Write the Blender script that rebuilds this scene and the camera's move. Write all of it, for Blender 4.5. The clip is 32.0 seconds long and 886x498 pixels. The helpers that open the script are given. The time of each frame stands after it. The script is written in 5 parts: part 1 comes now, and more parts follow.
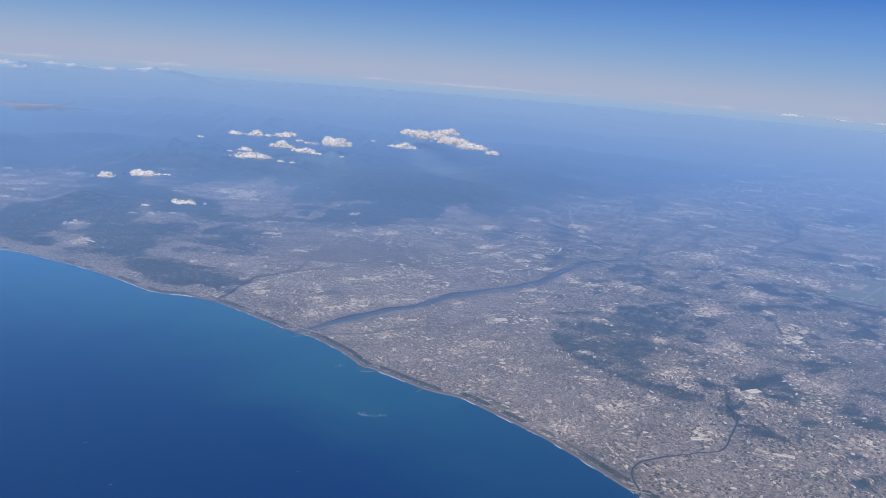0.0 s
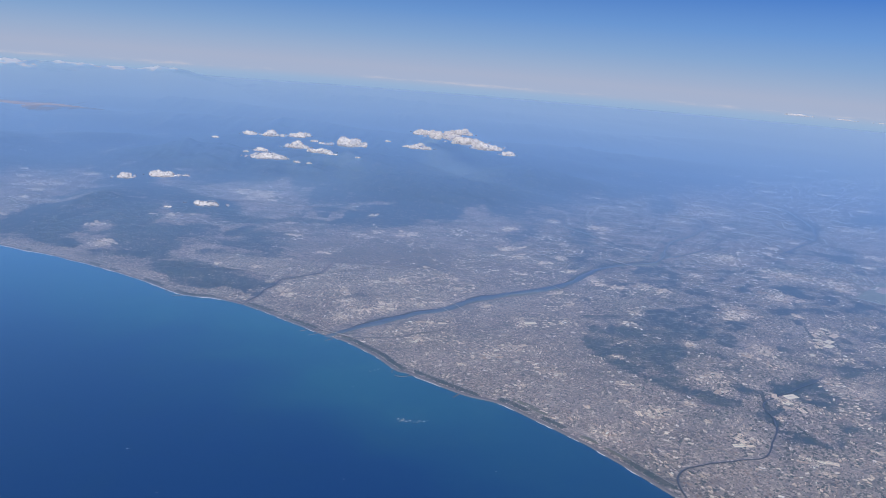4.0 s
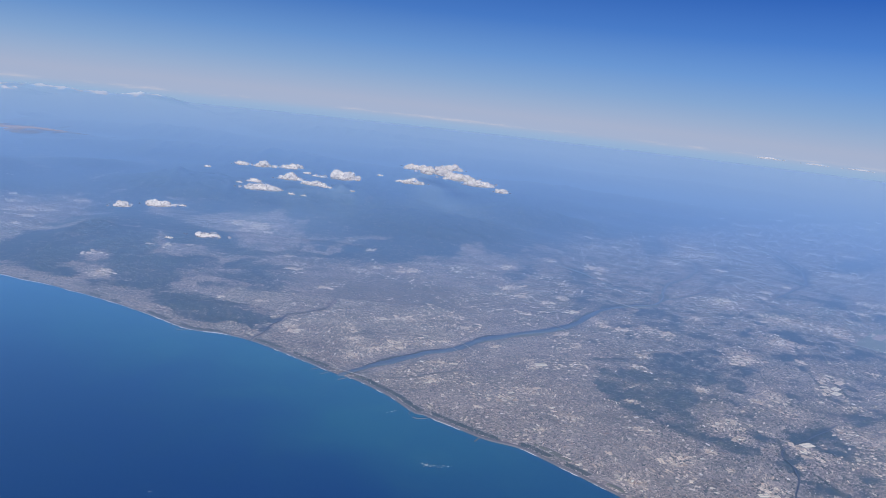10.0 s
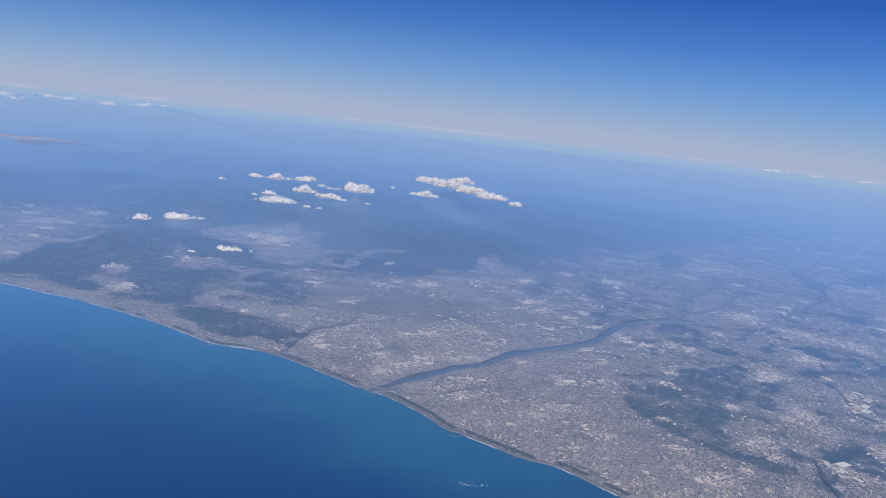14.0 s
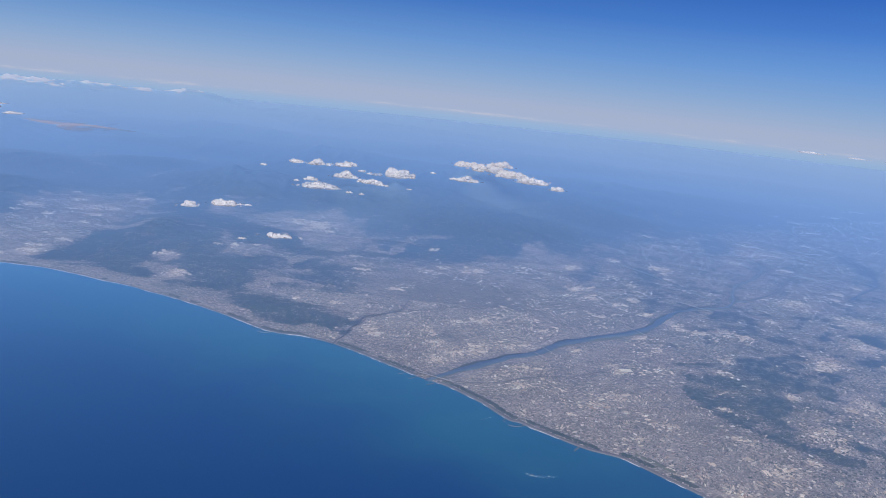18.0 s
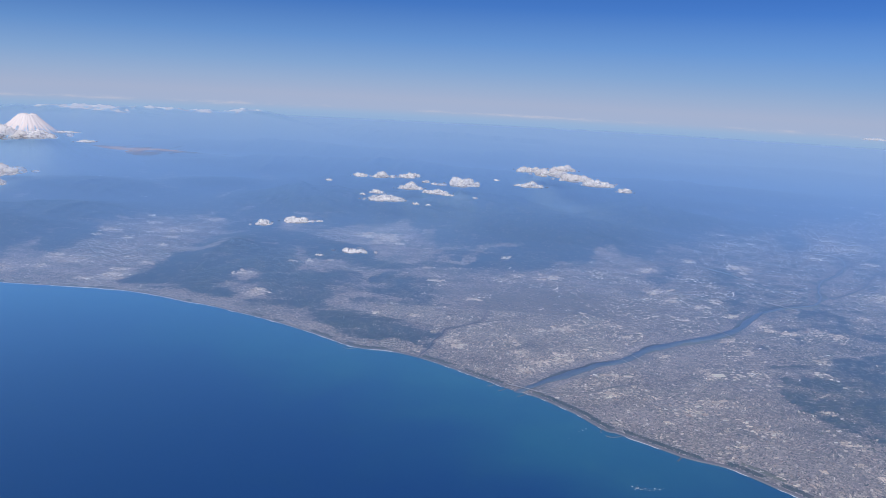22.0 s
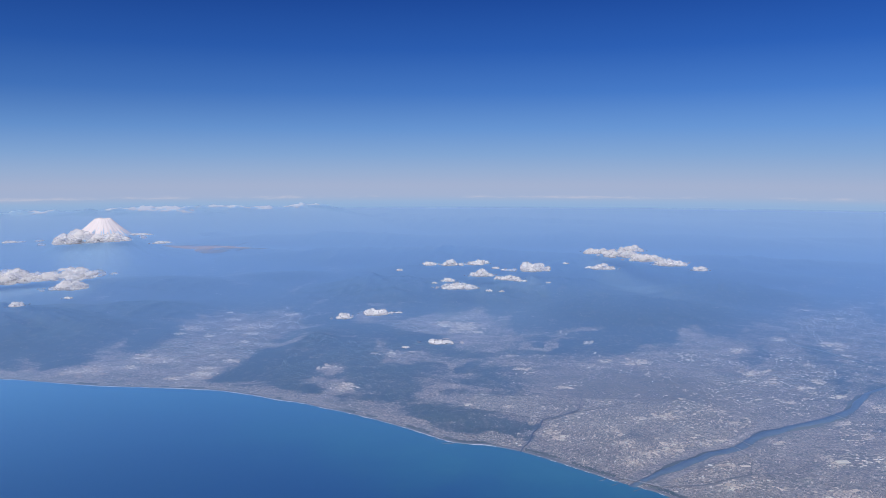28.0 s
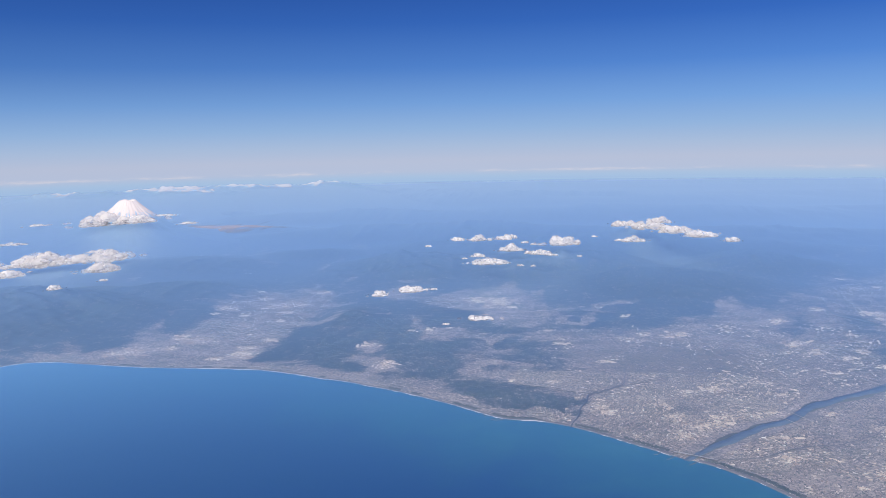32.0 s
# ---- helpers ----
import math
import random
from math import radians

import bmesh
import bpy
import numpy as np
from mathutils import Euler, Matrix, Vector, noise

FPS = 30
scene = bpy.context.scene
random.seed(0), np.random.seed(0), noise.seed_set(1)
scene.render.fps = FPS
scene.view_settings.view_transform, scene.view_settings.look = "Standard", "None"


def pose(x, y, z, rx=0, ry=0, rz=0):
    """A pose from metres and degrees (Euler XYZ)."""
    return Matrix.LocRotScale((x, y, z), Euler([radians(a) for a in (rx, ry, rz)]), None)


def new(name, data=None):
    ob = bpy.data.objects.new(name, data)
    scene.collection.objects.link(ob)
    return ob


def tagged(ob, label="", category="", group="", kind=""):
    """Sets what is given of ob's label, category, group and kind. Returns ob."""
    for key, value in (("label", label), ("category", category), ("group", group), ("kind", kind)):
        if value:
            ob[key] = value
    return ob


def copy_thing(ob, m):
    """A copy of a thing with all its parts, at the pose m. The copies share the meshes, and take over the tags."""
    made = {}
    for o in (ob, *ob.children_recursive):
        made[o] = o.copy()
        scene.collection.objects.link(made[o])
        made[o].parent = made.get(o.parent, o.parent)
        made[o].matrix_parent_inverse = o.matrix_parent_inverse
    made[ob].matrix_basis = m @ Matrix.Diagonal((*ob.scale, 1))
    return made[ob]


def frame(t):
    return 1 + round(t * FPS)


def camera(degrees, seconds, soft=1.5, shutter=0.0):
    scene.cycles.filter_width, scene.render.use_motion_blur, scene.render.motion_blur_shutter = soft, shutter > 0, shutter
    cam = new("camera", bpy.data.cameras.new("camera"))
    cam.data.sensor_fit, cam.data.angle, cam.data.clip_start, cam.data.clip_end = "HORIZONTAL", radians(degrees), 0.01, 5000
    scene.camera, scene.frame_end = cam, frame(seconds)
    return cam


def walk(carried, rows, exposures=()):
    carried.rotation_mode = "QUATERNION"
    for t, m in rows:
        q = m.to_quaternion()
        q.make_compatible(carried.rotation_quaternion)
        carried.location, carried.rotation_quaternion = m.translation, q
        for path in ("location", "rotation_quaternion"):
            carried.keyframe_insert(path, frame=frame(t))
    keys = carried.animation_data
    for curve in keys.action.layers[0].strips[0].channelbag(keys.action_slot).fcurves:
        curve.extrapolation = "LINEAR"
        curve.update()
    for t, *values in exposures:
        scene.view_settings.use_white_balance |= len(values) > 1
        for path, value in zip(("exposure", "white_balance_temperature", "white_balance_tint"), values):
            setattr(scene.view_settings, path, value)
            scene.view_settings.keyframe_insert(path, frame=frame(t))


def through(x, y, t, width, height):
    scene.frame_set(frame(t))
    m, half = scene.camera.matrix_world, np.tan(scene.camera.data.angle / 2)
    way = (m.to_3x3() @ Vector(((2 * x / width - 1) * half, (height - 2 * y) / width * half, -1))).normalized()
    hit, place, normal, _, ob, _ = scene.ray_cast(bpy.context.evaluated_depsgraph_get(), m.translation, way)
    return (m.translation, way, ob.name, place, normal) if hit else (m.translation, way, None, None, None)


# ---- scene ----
# One unit stands for 100 m of the real land, so that the horizon lies within reach of the lens.
cam = camera(58.28, 32.0, soft=0.85)
ROWS = [
    (0, 0.00, 0.00, 69.91, 0.000, -13.572, -4.359),
    (0.5, -0.95, 0.19, 69.93, 0.165, -13.768, -4.076),
    (1, -1.90, 0.38, 69.96, 0.218, -13.885, -4.136),
    (1.5, -2.85, 0.57, 69.98, 0.215, -13.966, -4.033),
    (2, -3.80, 0.76, 70.01, 0.353, -14.087, -3.994),
    (2.5, -4.75, 0.94, 70.04, 0.356, -14.079, -4.056),
    (3, -5.70, 1.13, 70.07, 0.074, -13.754, -4.289),
    (3.5, -6.64, 1.30, 70.10, 0.036, -13.684, -4.430),
    (5.5, -10.40, 1.99, 70.24, 0.740, -12.216, -4.317),
    (6, -11.33, 2.16, 70.28, 0.256, -10.986, -5.021),
    (6.5, -12.27, 2.31, 70.31, 0.079, -10.311, -4.893),
    (7, -13.19, 2.45, 70.35, -0.285, -10.333, -5.198),
    (7.5, -14.11, 2.58, 70.38, -0.254, -10.809, -5.577),
    (8, -15.03, 2.71, 70.42, -1.192, -11.279, -5.849),
    (8.5, -15.95, 2.83, 70.45, -1.635, -11.052, -5.867),
    (9, -16.87, 2.96, 70.49, -1.583, -11.228, -5.930),
    (9.5, -17.79, 3.08, 70.53, -1.515, -11.163, -6.136),
    (10, -18.71, 3.21, 70.56, -1.491, -11.159, -6.173),
    (10.5, -19.63, 3.34, 70.60, -1.429, -11.175, -6.073),
    (11, -20.56, 3.47, 70.63, -1.340, -11.107, -6.047),
    (11.5, -21.48, 3.60, 70.67, -1.313, -11.013, -6.057),
    (12, -22.41, 3.75, 70.71, -1.271, -10.930, -6.079),
    (12.5, -23.34, 3.90, 70.74, -1.360, -10.612, -6.111),
    (13, -24.27, 4.07, 70.78, -1.491, -10.305, -6.321),
    (13.5, -25.20, 4.24, 70.81, -1.447, -10.296, -6.428),
    (14, -26.13, 4.42, 70.83, -1.381, -10.403, -6.329),
    (14.5, -27.06, 4.61, 70.86, -1.297, -10.596, -6.060),
    (16.5, -30.74, 5.42, 70.94, -0.812, -10.995, -6.018),
    (17, -31.65, 5.62, 70.97, -0.557, -11.197, -6.081),
    (17.5, -32.56, 5.83, 70.99, -0.318, -11.290, -6.112),
    (18, -33.46, 6.03, 71.02, 0.616, -11.810, -5.918),
    (18.5, -34.36, 6.24, 71.05, 0.250, -10.411, -6.260),
    (19, -35.26, 6.44, 71.08, 1.199, -10.593, -5.686),
    (19.5, -36.16, 6.64, 71.11, 1.686, -10.210, -5.406),
    (20, -37.06, 6.84, 71.15, 2.102, -10.099, -4.675),
    (20.5, -37.96, 7.02, 71.18, 1.585, -10.067, -3.620),
    (21, -38.86, 7.20, 71.22, 3.056, -10.175, -4.260),
    (21.5, -39.77, 7.36, 71.27, 2.898, -10.245, -3.713),
    (22, -40.69, 7.52, 71.31, 4.009, -11.604, -2.816),
    (22.5, -41.62, 7.67, 71.36, 3.301, -11.424, -3.024),
    (23, -42.57, 7.81, 71.42, 1.322, -10.559, -4.181),
    (23.5, -43.53, 7.93, 71.47, -1.012, -8.903, -3.173),
    (24, -44.52, 8.05, 71.54, -1.524, -8.091, -2.985),
    (24.5, -45.52, 8.16, 71.60, 0.903, -8.265, -1.997),
    (25, -46.54, 8.25, 71.67, 4.169, -7.267, -1.463),
    (25.5, -47.59, 8.33, 71.73, 6.080, -5.608, -0.317),
    (27.5, -51.82, 8.60, 72.00, 7.525, -5.623, -0.297),
    (28, -52.88, 8.66, 72.07, 7.231, -5.588, 0.007),
    (28.5, -53.94, 8.71, 72.13, 7.210, -5.560, 0.195),
    (29, -55.00, 8.75, 72.20, 7.738, -6.148, 0.695),
    (29.5, -56.06, 8.79, 72.26, 7.916, -6.719, 0.897),
    (30, -57.11, 8.83, 72.33, 7.802, -7.282, 0.779),
    (30.5, -58.17, 8.86, 72.40, 8.094, -8.571, 0.990),
    (31, -59.22, 8.90, 72.46, 8.308, -8.705, 1.232),
    (31.5, -60.27, 8.93, 72.53, 8.108, -7.743, 1.110),
    (32, -61.32, 8.96, 72.60, 8.134, -7.410, 1.198),
]
walk(cam, [(t, pose(x, y, z, 90 + pitch, roll, yaw)) for t, x, y, z, yaw, pitch, roll in ROWS],
     exposures=[(0.0, -0.06, 6460, 10), (10.0, -0.05, 6400, 10), (22.0, -0.06, 6260, 10), (28.6, -0.06, 6200, 10), (30.2, 0.14, 6600, 10), (32.0, 0.20, 6780, 10)])

# ---- world and sun ----
SUN_AZ, SUN_EL = radians(-172), radians(52)  # from +y, clockwise
to_sun = Vector((math.sin(SUN_AZ) * math.cos(SUN_EL), math.cos(SUN_AZ) * math.cos(SUN_EL), math.sin(SUN_EL)))
sun = new("sun", bpy.data.lights.new("sun", "SUN"))
sun.data.energy, sun.data.angle, sun.data.color = 1.25, radians(30), (1.0, 0.94, 0.86)
sun.rotation_euler = to_sun.to_track_quat("Z", "Y").to_euler()


def lin(r, g, b, a=1.0):
    """A linear colour from 0..255 display values."""
    return tuple(((c / 255 + 0.055) / 1.055) ** 2.4 if c > 10 else c / 255 / 12.92 for c in (r, g, b)) + (a,)


class Nodes:
    """Short hand for building node trees."""

    def __init__(self, tree):
        self.tree = tree
        tree.nodes.clear()

    def add(self, kind, inputs=(), operation="", use_clamp=False, data_type="", blend_type="", interpolation_type="", attribute_name=""):
        node = self.tree.nodes.new("ShaderNode" + kind)
        if operation:
            node.operation = operation
        if use_clamp:
            node.use_clamp = True
        if data_type:
            node.data_type = data_type
        if blend_type:
            node.blend_type = blend_type
        if interpolation_type:
            node.interpolation_type = interpolation_type
        if attribute_name:
            node.attribute_name = attribute_name
        for key, value in dict(inputs).items():
            self.put(node.inputs[key], value)
        return node

    def put(self, socket, value):
        if isinstance(value, bpy.types.NodeSocket):
            self.tree.links.new(value, socket)
        else:
            socket.default_value = value

    def math(self, op, a, b=0.0, c=0.0, clamp=False):
        return self.add("Math", {0: a, 1: b, 2: c}, operation=op, use_clamp=clamp).outputs[0]

    def mix(self, fac, a, b, blend="MIX"):
        n = self.add("Mix", data_type="RGBA", blend_type=blend)
        for i, v in ((0, fac), (6, a), (7, b)):
            self.put(n.inputs[i], v)
        return n.outputs[2]

    def ramp(self, fac, stops, interpolation="LINEAR"):
        n = self.add("ValToRGB", {0: fac})
        n.color_ramp.interpolation = interpolation
        while len(n.color_ramp.elements) < len(stops):
            n.color_ramp.elements.new(0.5)
        for e, (p, c) in zip(n.color_ramp.elements, sorted(stops)):
            e.position, e.color = p, c if len(c) == 4 else (*c, 1)
        return n.outputs[0]

    def noise(self, vec, scale, detail=3.0, rough=0.55):
        return self.add("TexNoise", {"Vector": vec, "Scale": scale, "Detail": detail, "Roughness": rough}).outputs[0]

    def step(self, value, lo, hi):
        return self.add("MapRange", {0: value, 1: lo, 2: hi}, interpolation_type="SMOOTHSTEP").outputs[0]


world = bpy.data.worlds.new("world")
scene.world = world
world.use_nodes = True
N = Nodes(world.node_tree)
way = N.add("TexCoord").outputs["Generated"]
raised = N.add("VectorMath", {0: way, 1: (0, 0, 0.06)}, operation="ADD").outputs[0]
sky_node = N.add("TexSky")
sky_node.sky_type, sky_node.sun_disc = "NISHITA", False
N.put(sky_node.inputs["Vector"], raised)
sky_node.sun_elevation, sky_node.sun_rotation = SUN_EL, SUN_AZ
sky_node.altitude, sky_node.air_density, sky_node.dust_density, sky_node.ozone_density = 7000, 1.0, 0.3, 2.0
sky = sky_node.outputs[0]
height = N.add("SeparateXYZ", {0: way}).outputs[2]
bands = N.ramp(N.math("MULTIPLY_ADD", height, 1.25, 0.125), [(0.125 + 1.25 * math.sin(radians(el)), lin(*c)) for el, c in (
    (-5.5, (112, 152, 212)), (-3.0, (133, 166, 213)), (-2.2, (152, 178, 212)), (-1.75, (168, 179, 206)), (-1.0, (171, 180, 205)), (0.0, (157, 177, 208)), (1.2, (136, 169, 211)),
    (3.0, (107, 152, 211)), (5.5, (70, 122, 198)), (8.5, (41, 94, 179)), (12.0, (24, 72, 156)), (30.0, (21, 70, 156)))])
scaled = N.mix(1.0, sky, (0.1, 0.1, 0.1, 1), "MULTIPLY")
# The hazy air scatters the sun's light forwards: a broad glow of the sky round the sun.
near_sun = N.add("VectorMath", {0: way, 1: to_sun}, operation="DOT_PRODUCT").outputs["Value"]
# Added out of view, stronger than the sun lamp, to fill the cloud shadows.
aureole = N.math("MULTIPLY", N.math("POWER", N.math("MAXIMUM", near_sun, 0.0), 3.0), 2.25)
# A far bank of pale cloud lies along the horizon, broken here and there.
across = N.add("VectorMath", {0: way, 1: (40.0, 40.0, 260.0)}, operation="MULTIPLY").outputs[0]
ragged = N.math("MULTIPLY_ADD", N.noise(across, 1.0, 6, 0.65), 0.006, -0.003)
from_line = N.math("DIVIDE", N.math("ADD", N.math("ADD", height, 0.0318), ragged), 0.0016)
bank = N.math("MULTIPLY", N.math("EXPONENT", N.math("MULTIPLY", N.math("MULTIPLY", from_line, from_line), -1.0)), N.step(N.noise(across, 0.4, 5, 0.6), 0.42, 0.66))
# The sky pales a little towards the east.
east = N.math("MULTIPLY_ADD", N.math("MULTIPLY", N.add("SeparateXYZ", {0: way}).outputs[0], N.step(height, 0.0, 0.10)), 0.24, 0.99)
bands = N.mix(1.0, bands, N.add("CombineXYZ", {0: east, 1: east, 2: east}).outputs[0], "MULTIPLY")
bands = N.mix(N.math("MULTIPLY", bank, 0.34), bands, lin(226, 212, 212))
glow = N.mix(aureole, (0, 0, 0, 1), (1.0, 0.93, 0.84, 1))
[n for n in N.tree.nodes if n.type == "MIX"][-1].clamp_factor = False
N.add("OutputWorld", {0: N.add("Background", {0: N.mix(1.0, N.mix(0.92, scaled, bands), glow, "ADD"), 1: 1.0}).outputs[0]})

# ---- shape of the land ----
RADIUS = 70000.0
COAST = [(700, -600), (400, -260), (180, -40), (90, 62), (60, 97), (39.3, 122), (32.7, 130.7), (26.6, 139.1), (18.6, 147.6), (9.7, 156.6), (2, 160.0),
         (-5.3, 165.8), (-10.5, 169.8), (-13.5, 171), (-19.7, 179.9), (-27.0, 187.0), (-33, 190.6), (-40, 196.8), (-53.9, 207.5), (-66, 213.5), (-76, 215.2),
         (-94, 227.2), (-114, 238.7), (-135, 248), (-157, 255.5), (-170, 257.3), (-188, 257), (-205, 257), (-224, 259.6), (-243, 261), (-256, 253),
         (-275, 225), (-300, 180), (-330, 90), (-420, -100), (-700, -500)]


def smooth_line(points, steps):
    """A Catmull-Rom line through points."""
    p = np.array([points[0], *points, points[-1]], float)
    out = []
    for i in range(1, len(p) - 2):
        a, b, c, d = p[i - 1:i + 3]
        for u in np.arange(steps) / steps:
            out.append(0.5 * (2 * b + (c - a) * u + (2 * a - 5 * b + 4 * c - d) * u ** 2 + (3 * b - a - 3 * c + d) * u ** 3))
    return np.array([*out, p[-1]])


def distance_to(line, x, y):
    """Distance to a line, and the side of it (positive: to its right)."""
    a, v = line[:-1], np.diff(line, axis=0)
    long = (v ** 2).sum(1)
    dist, side = np.empty(len(x)), np.empty(len(x))
    for i in range(0, len(x), 20000):
        px, py = x[i:i + 20000, None] - a[:, 0], y[i:i + 20000, None] - a[:, 1]
        u = np.clip((px * v[:, 0] + py * v[:, 1]) / long, 0, 1)
        ex, ey = px - u * v[:, 0], py - u * v[:, 1]
        d2 = ex ** 2 + ey ** 2
        k = d2.argmin(1)
        r = np.arange(len(k))
        dist[i:i + 20000] = np.sqrt(d2[r, k])
        side[i:i + 20000] = np.sign(v[k, 1] * ex[r, k] - v[k, 0] * ey[r, k])
    return dist, side


TABLE = np.random.RandomState(7).rand(256, 256)


def value_noise(x, y):
    ix, iy = np.floor(x).astype(int), np.floor(y).astype(int)
    u, v = x - ix, y - iy
    u, v = u * u * (3 - 2 * u), v * v * (3 - 2 * v)
    g = lambda i, j: TABLE[(ix + i) % 256, (iy + j) % 256]
    return (g(0, 0) * (1 - u) + g(1, 0) * u) * (1 - v) + (g(0, 1) * (1 - u) + g(1, 1) * u) * v


def fbm(x, y, size, octaves=4, ridged=False):
    total, amount, scale = 0.0, 0.0, 1.0
    for i in range(octaves):
        n = value_noise(x / size + 13.7 * i, y / size + 5.3 * i)
        total = total + scale * ((1 - np.abs(2 * n - 1)) ** 1.5 if ridged else n)
        amount, scale, size = amount + scale, scale * 0.5, size / 2.03
    return total / amount


# Massifs: centre, half lengths, height.
NEAR_MASSIFS = [(-10, 415, 45, 42, 11), (-62, 465, 60, 45, 13), (-135, 470, 50, 45, 12), (45, 475, 45, 40, 9), (-30, 560, 130, 55, 14), (-150, 330, 13, 34, 3.2), (-118, 300, 34, 26, 1.6),
                (-100, 345, 30, 12, 1.6), (-74, 236, 17, 7, 1.9), (-95, 268, 30, 16, 1.5), (-52, 345, 26, 9, 1.6), (-300, 325, 55, 62, 12), (-258, 385, 32, 35, 7), (-340, 250, 50, 70, 9),
                (-225, 530, 40, 35, 6), (-300, 480, 60, 45, 6), (-150, 660, 150, 60, 14), (80, 640, 130, 60, 9)]
FAR_MASSIFS = [(-260, 830, 180, 60, 13), (0, 860, 240, 80, 14), (300, 900, 160, 80, 7), (-480, 760, 90, 60, 7), (-620, 800, 120, 80, 10), (-560, 960, 150, 70, 12),
               (-430, 870, 90, 50, 10), (-700, 640, 120, 100, 9), (-330, 700, 60, 40, 8), (-150, 1150, 380, 110, 15), (400, 1250, 320, 130, 10), (-500, 1400, 500, 180, 14),
               (200, 1800, 700, 220, 13)]
MASSIFS = NEAR_MASSIFS + FAR_MASSIFS


def land_height(x, y, shore):
    h = 0.16 + 0.10 * fbm(x, y, 30, 3) + 0.004 * np.clip(shore, 0, 250)
    rough = fbm(x, y, 62, 6, ridged=True)
    small = fbm(x + 91, y + 17, 17, 5, ridged=True)
    up = 0.0
    for cx, cy, rx, ry, top in MASSIFS:
        q = ((x - cx) / rx) ** 2 + ((y - cy) / ry) ** 2
        up = np.maximum(up, top * np.exp(-1.1 * q)) + 0.12 * top * np.exp(-1.1 * q)
    up = np.where(up < 0.35, up * 0.3, up - 0.245)
    high = np.clip((up - 2) / 4, 0, 1)
    mellow = np.clip((np.hypot(x, y) - 480) / 250, 0, 1)
    rough, small = rough + (0.42 - rough) * 0.4 * mellow, small + (0.5 - small) * 0.6 * mellow
    h = h + up * (0.6 - 0.25 * high + (0.5 + 0.45 * high) * rough) * (0.72 + 0.4 * small)
    return np.where(shore < 2.0, np.clip(shore * 0.15, -0.6, 0.16), np.where(shore < 8, 0.16 + (h - 0.16) * (shore - 2) / 6, h)), up


def curve(x, y):
    """How far the sphere of the earth falls away from the level plane."""
    return -(x * x + y * y) / (2 * RADIUS)


coast_line = smooth_line(COAST, 8)
jitter = np.array([fbm(coast_line[:, 0] + k, coast_line[:, 1], 9, 3) for k in (0, 300)]).T - 0.5
coast_line = coast_line + 1.1 * jitter * (np.abs(coast_line[:, :1]) < 260)


def graded(lo, hi, step, far, growth):
    """Even steps from lo to hi, then steps that grow out to far on both sides."""
    mid = list(np.arange(lo, hi, step))
    out, s = [], step
    while not out or hi + out[-1] < far:
        s *= growth
        out.append((out[-1] if out else 0) + s)
    return np.array([lo - o for o in reversed(out)] + mid + [hi + o for o in out])


def sheet(name, gx, gy, z, material, **attributes):
    nx, ny = len(gx), len(gy)
    x, y = np.meshgrid(gx, gy)
    co = np.stack([x.ravel(), y.ravel(), z], 1)
    i = (np.arange(ny - 1)[:, None] * nx + np.arange(nx - 1)).ravel()
    quads = np.stack([i, i + 1, i + 1 + nx, i + nx], 1)
    return raw_mesh(name, co, quads, material, True, **attributes)


def raw_mesh(name, co, quads, material, smooth=False, **attributes):
    me = bpy.data.meshes.new(name)
    k = quads.shape[1]
    me.vertices.add(len(co))
    me.vertices.foreach_set("co", np.asarray(co, np.float32).ravel())
    me.loops.add(quads.size)
    me.loops.foreach_set("vertex_index", quads.astype(np.int32).ravel())
    me.polygons.add(len(quads))
    me.polygons.foreach_set("loop_start", np.arange(0, quads.size, k, dtype=np.int32))
    me.polygons.foreach_set("use_smooth", np.full(len(quads), smooth))
    me.update(calc_edges=True)
    for key, value in attributes.items():
        me.attributes.new(key, "FLOAT", "POINT").data.foreach_set("value", np.asarray(value, np.float32))
    me.materials.append(material)
    return new(name, me)


# ---- materials ----
def material(name):
    m = bpy.data.materials.new(name)
    m.use_nodes = True
    return m, Nodes(m.node_tree)


# Haze colours, near and far, of the glossy coat that imitates distance.
HAZE_NEAR, HAZE_FAR = (0.28, 0.60, 0.92, 1), (0.54, 0.775, 0.88, 1)


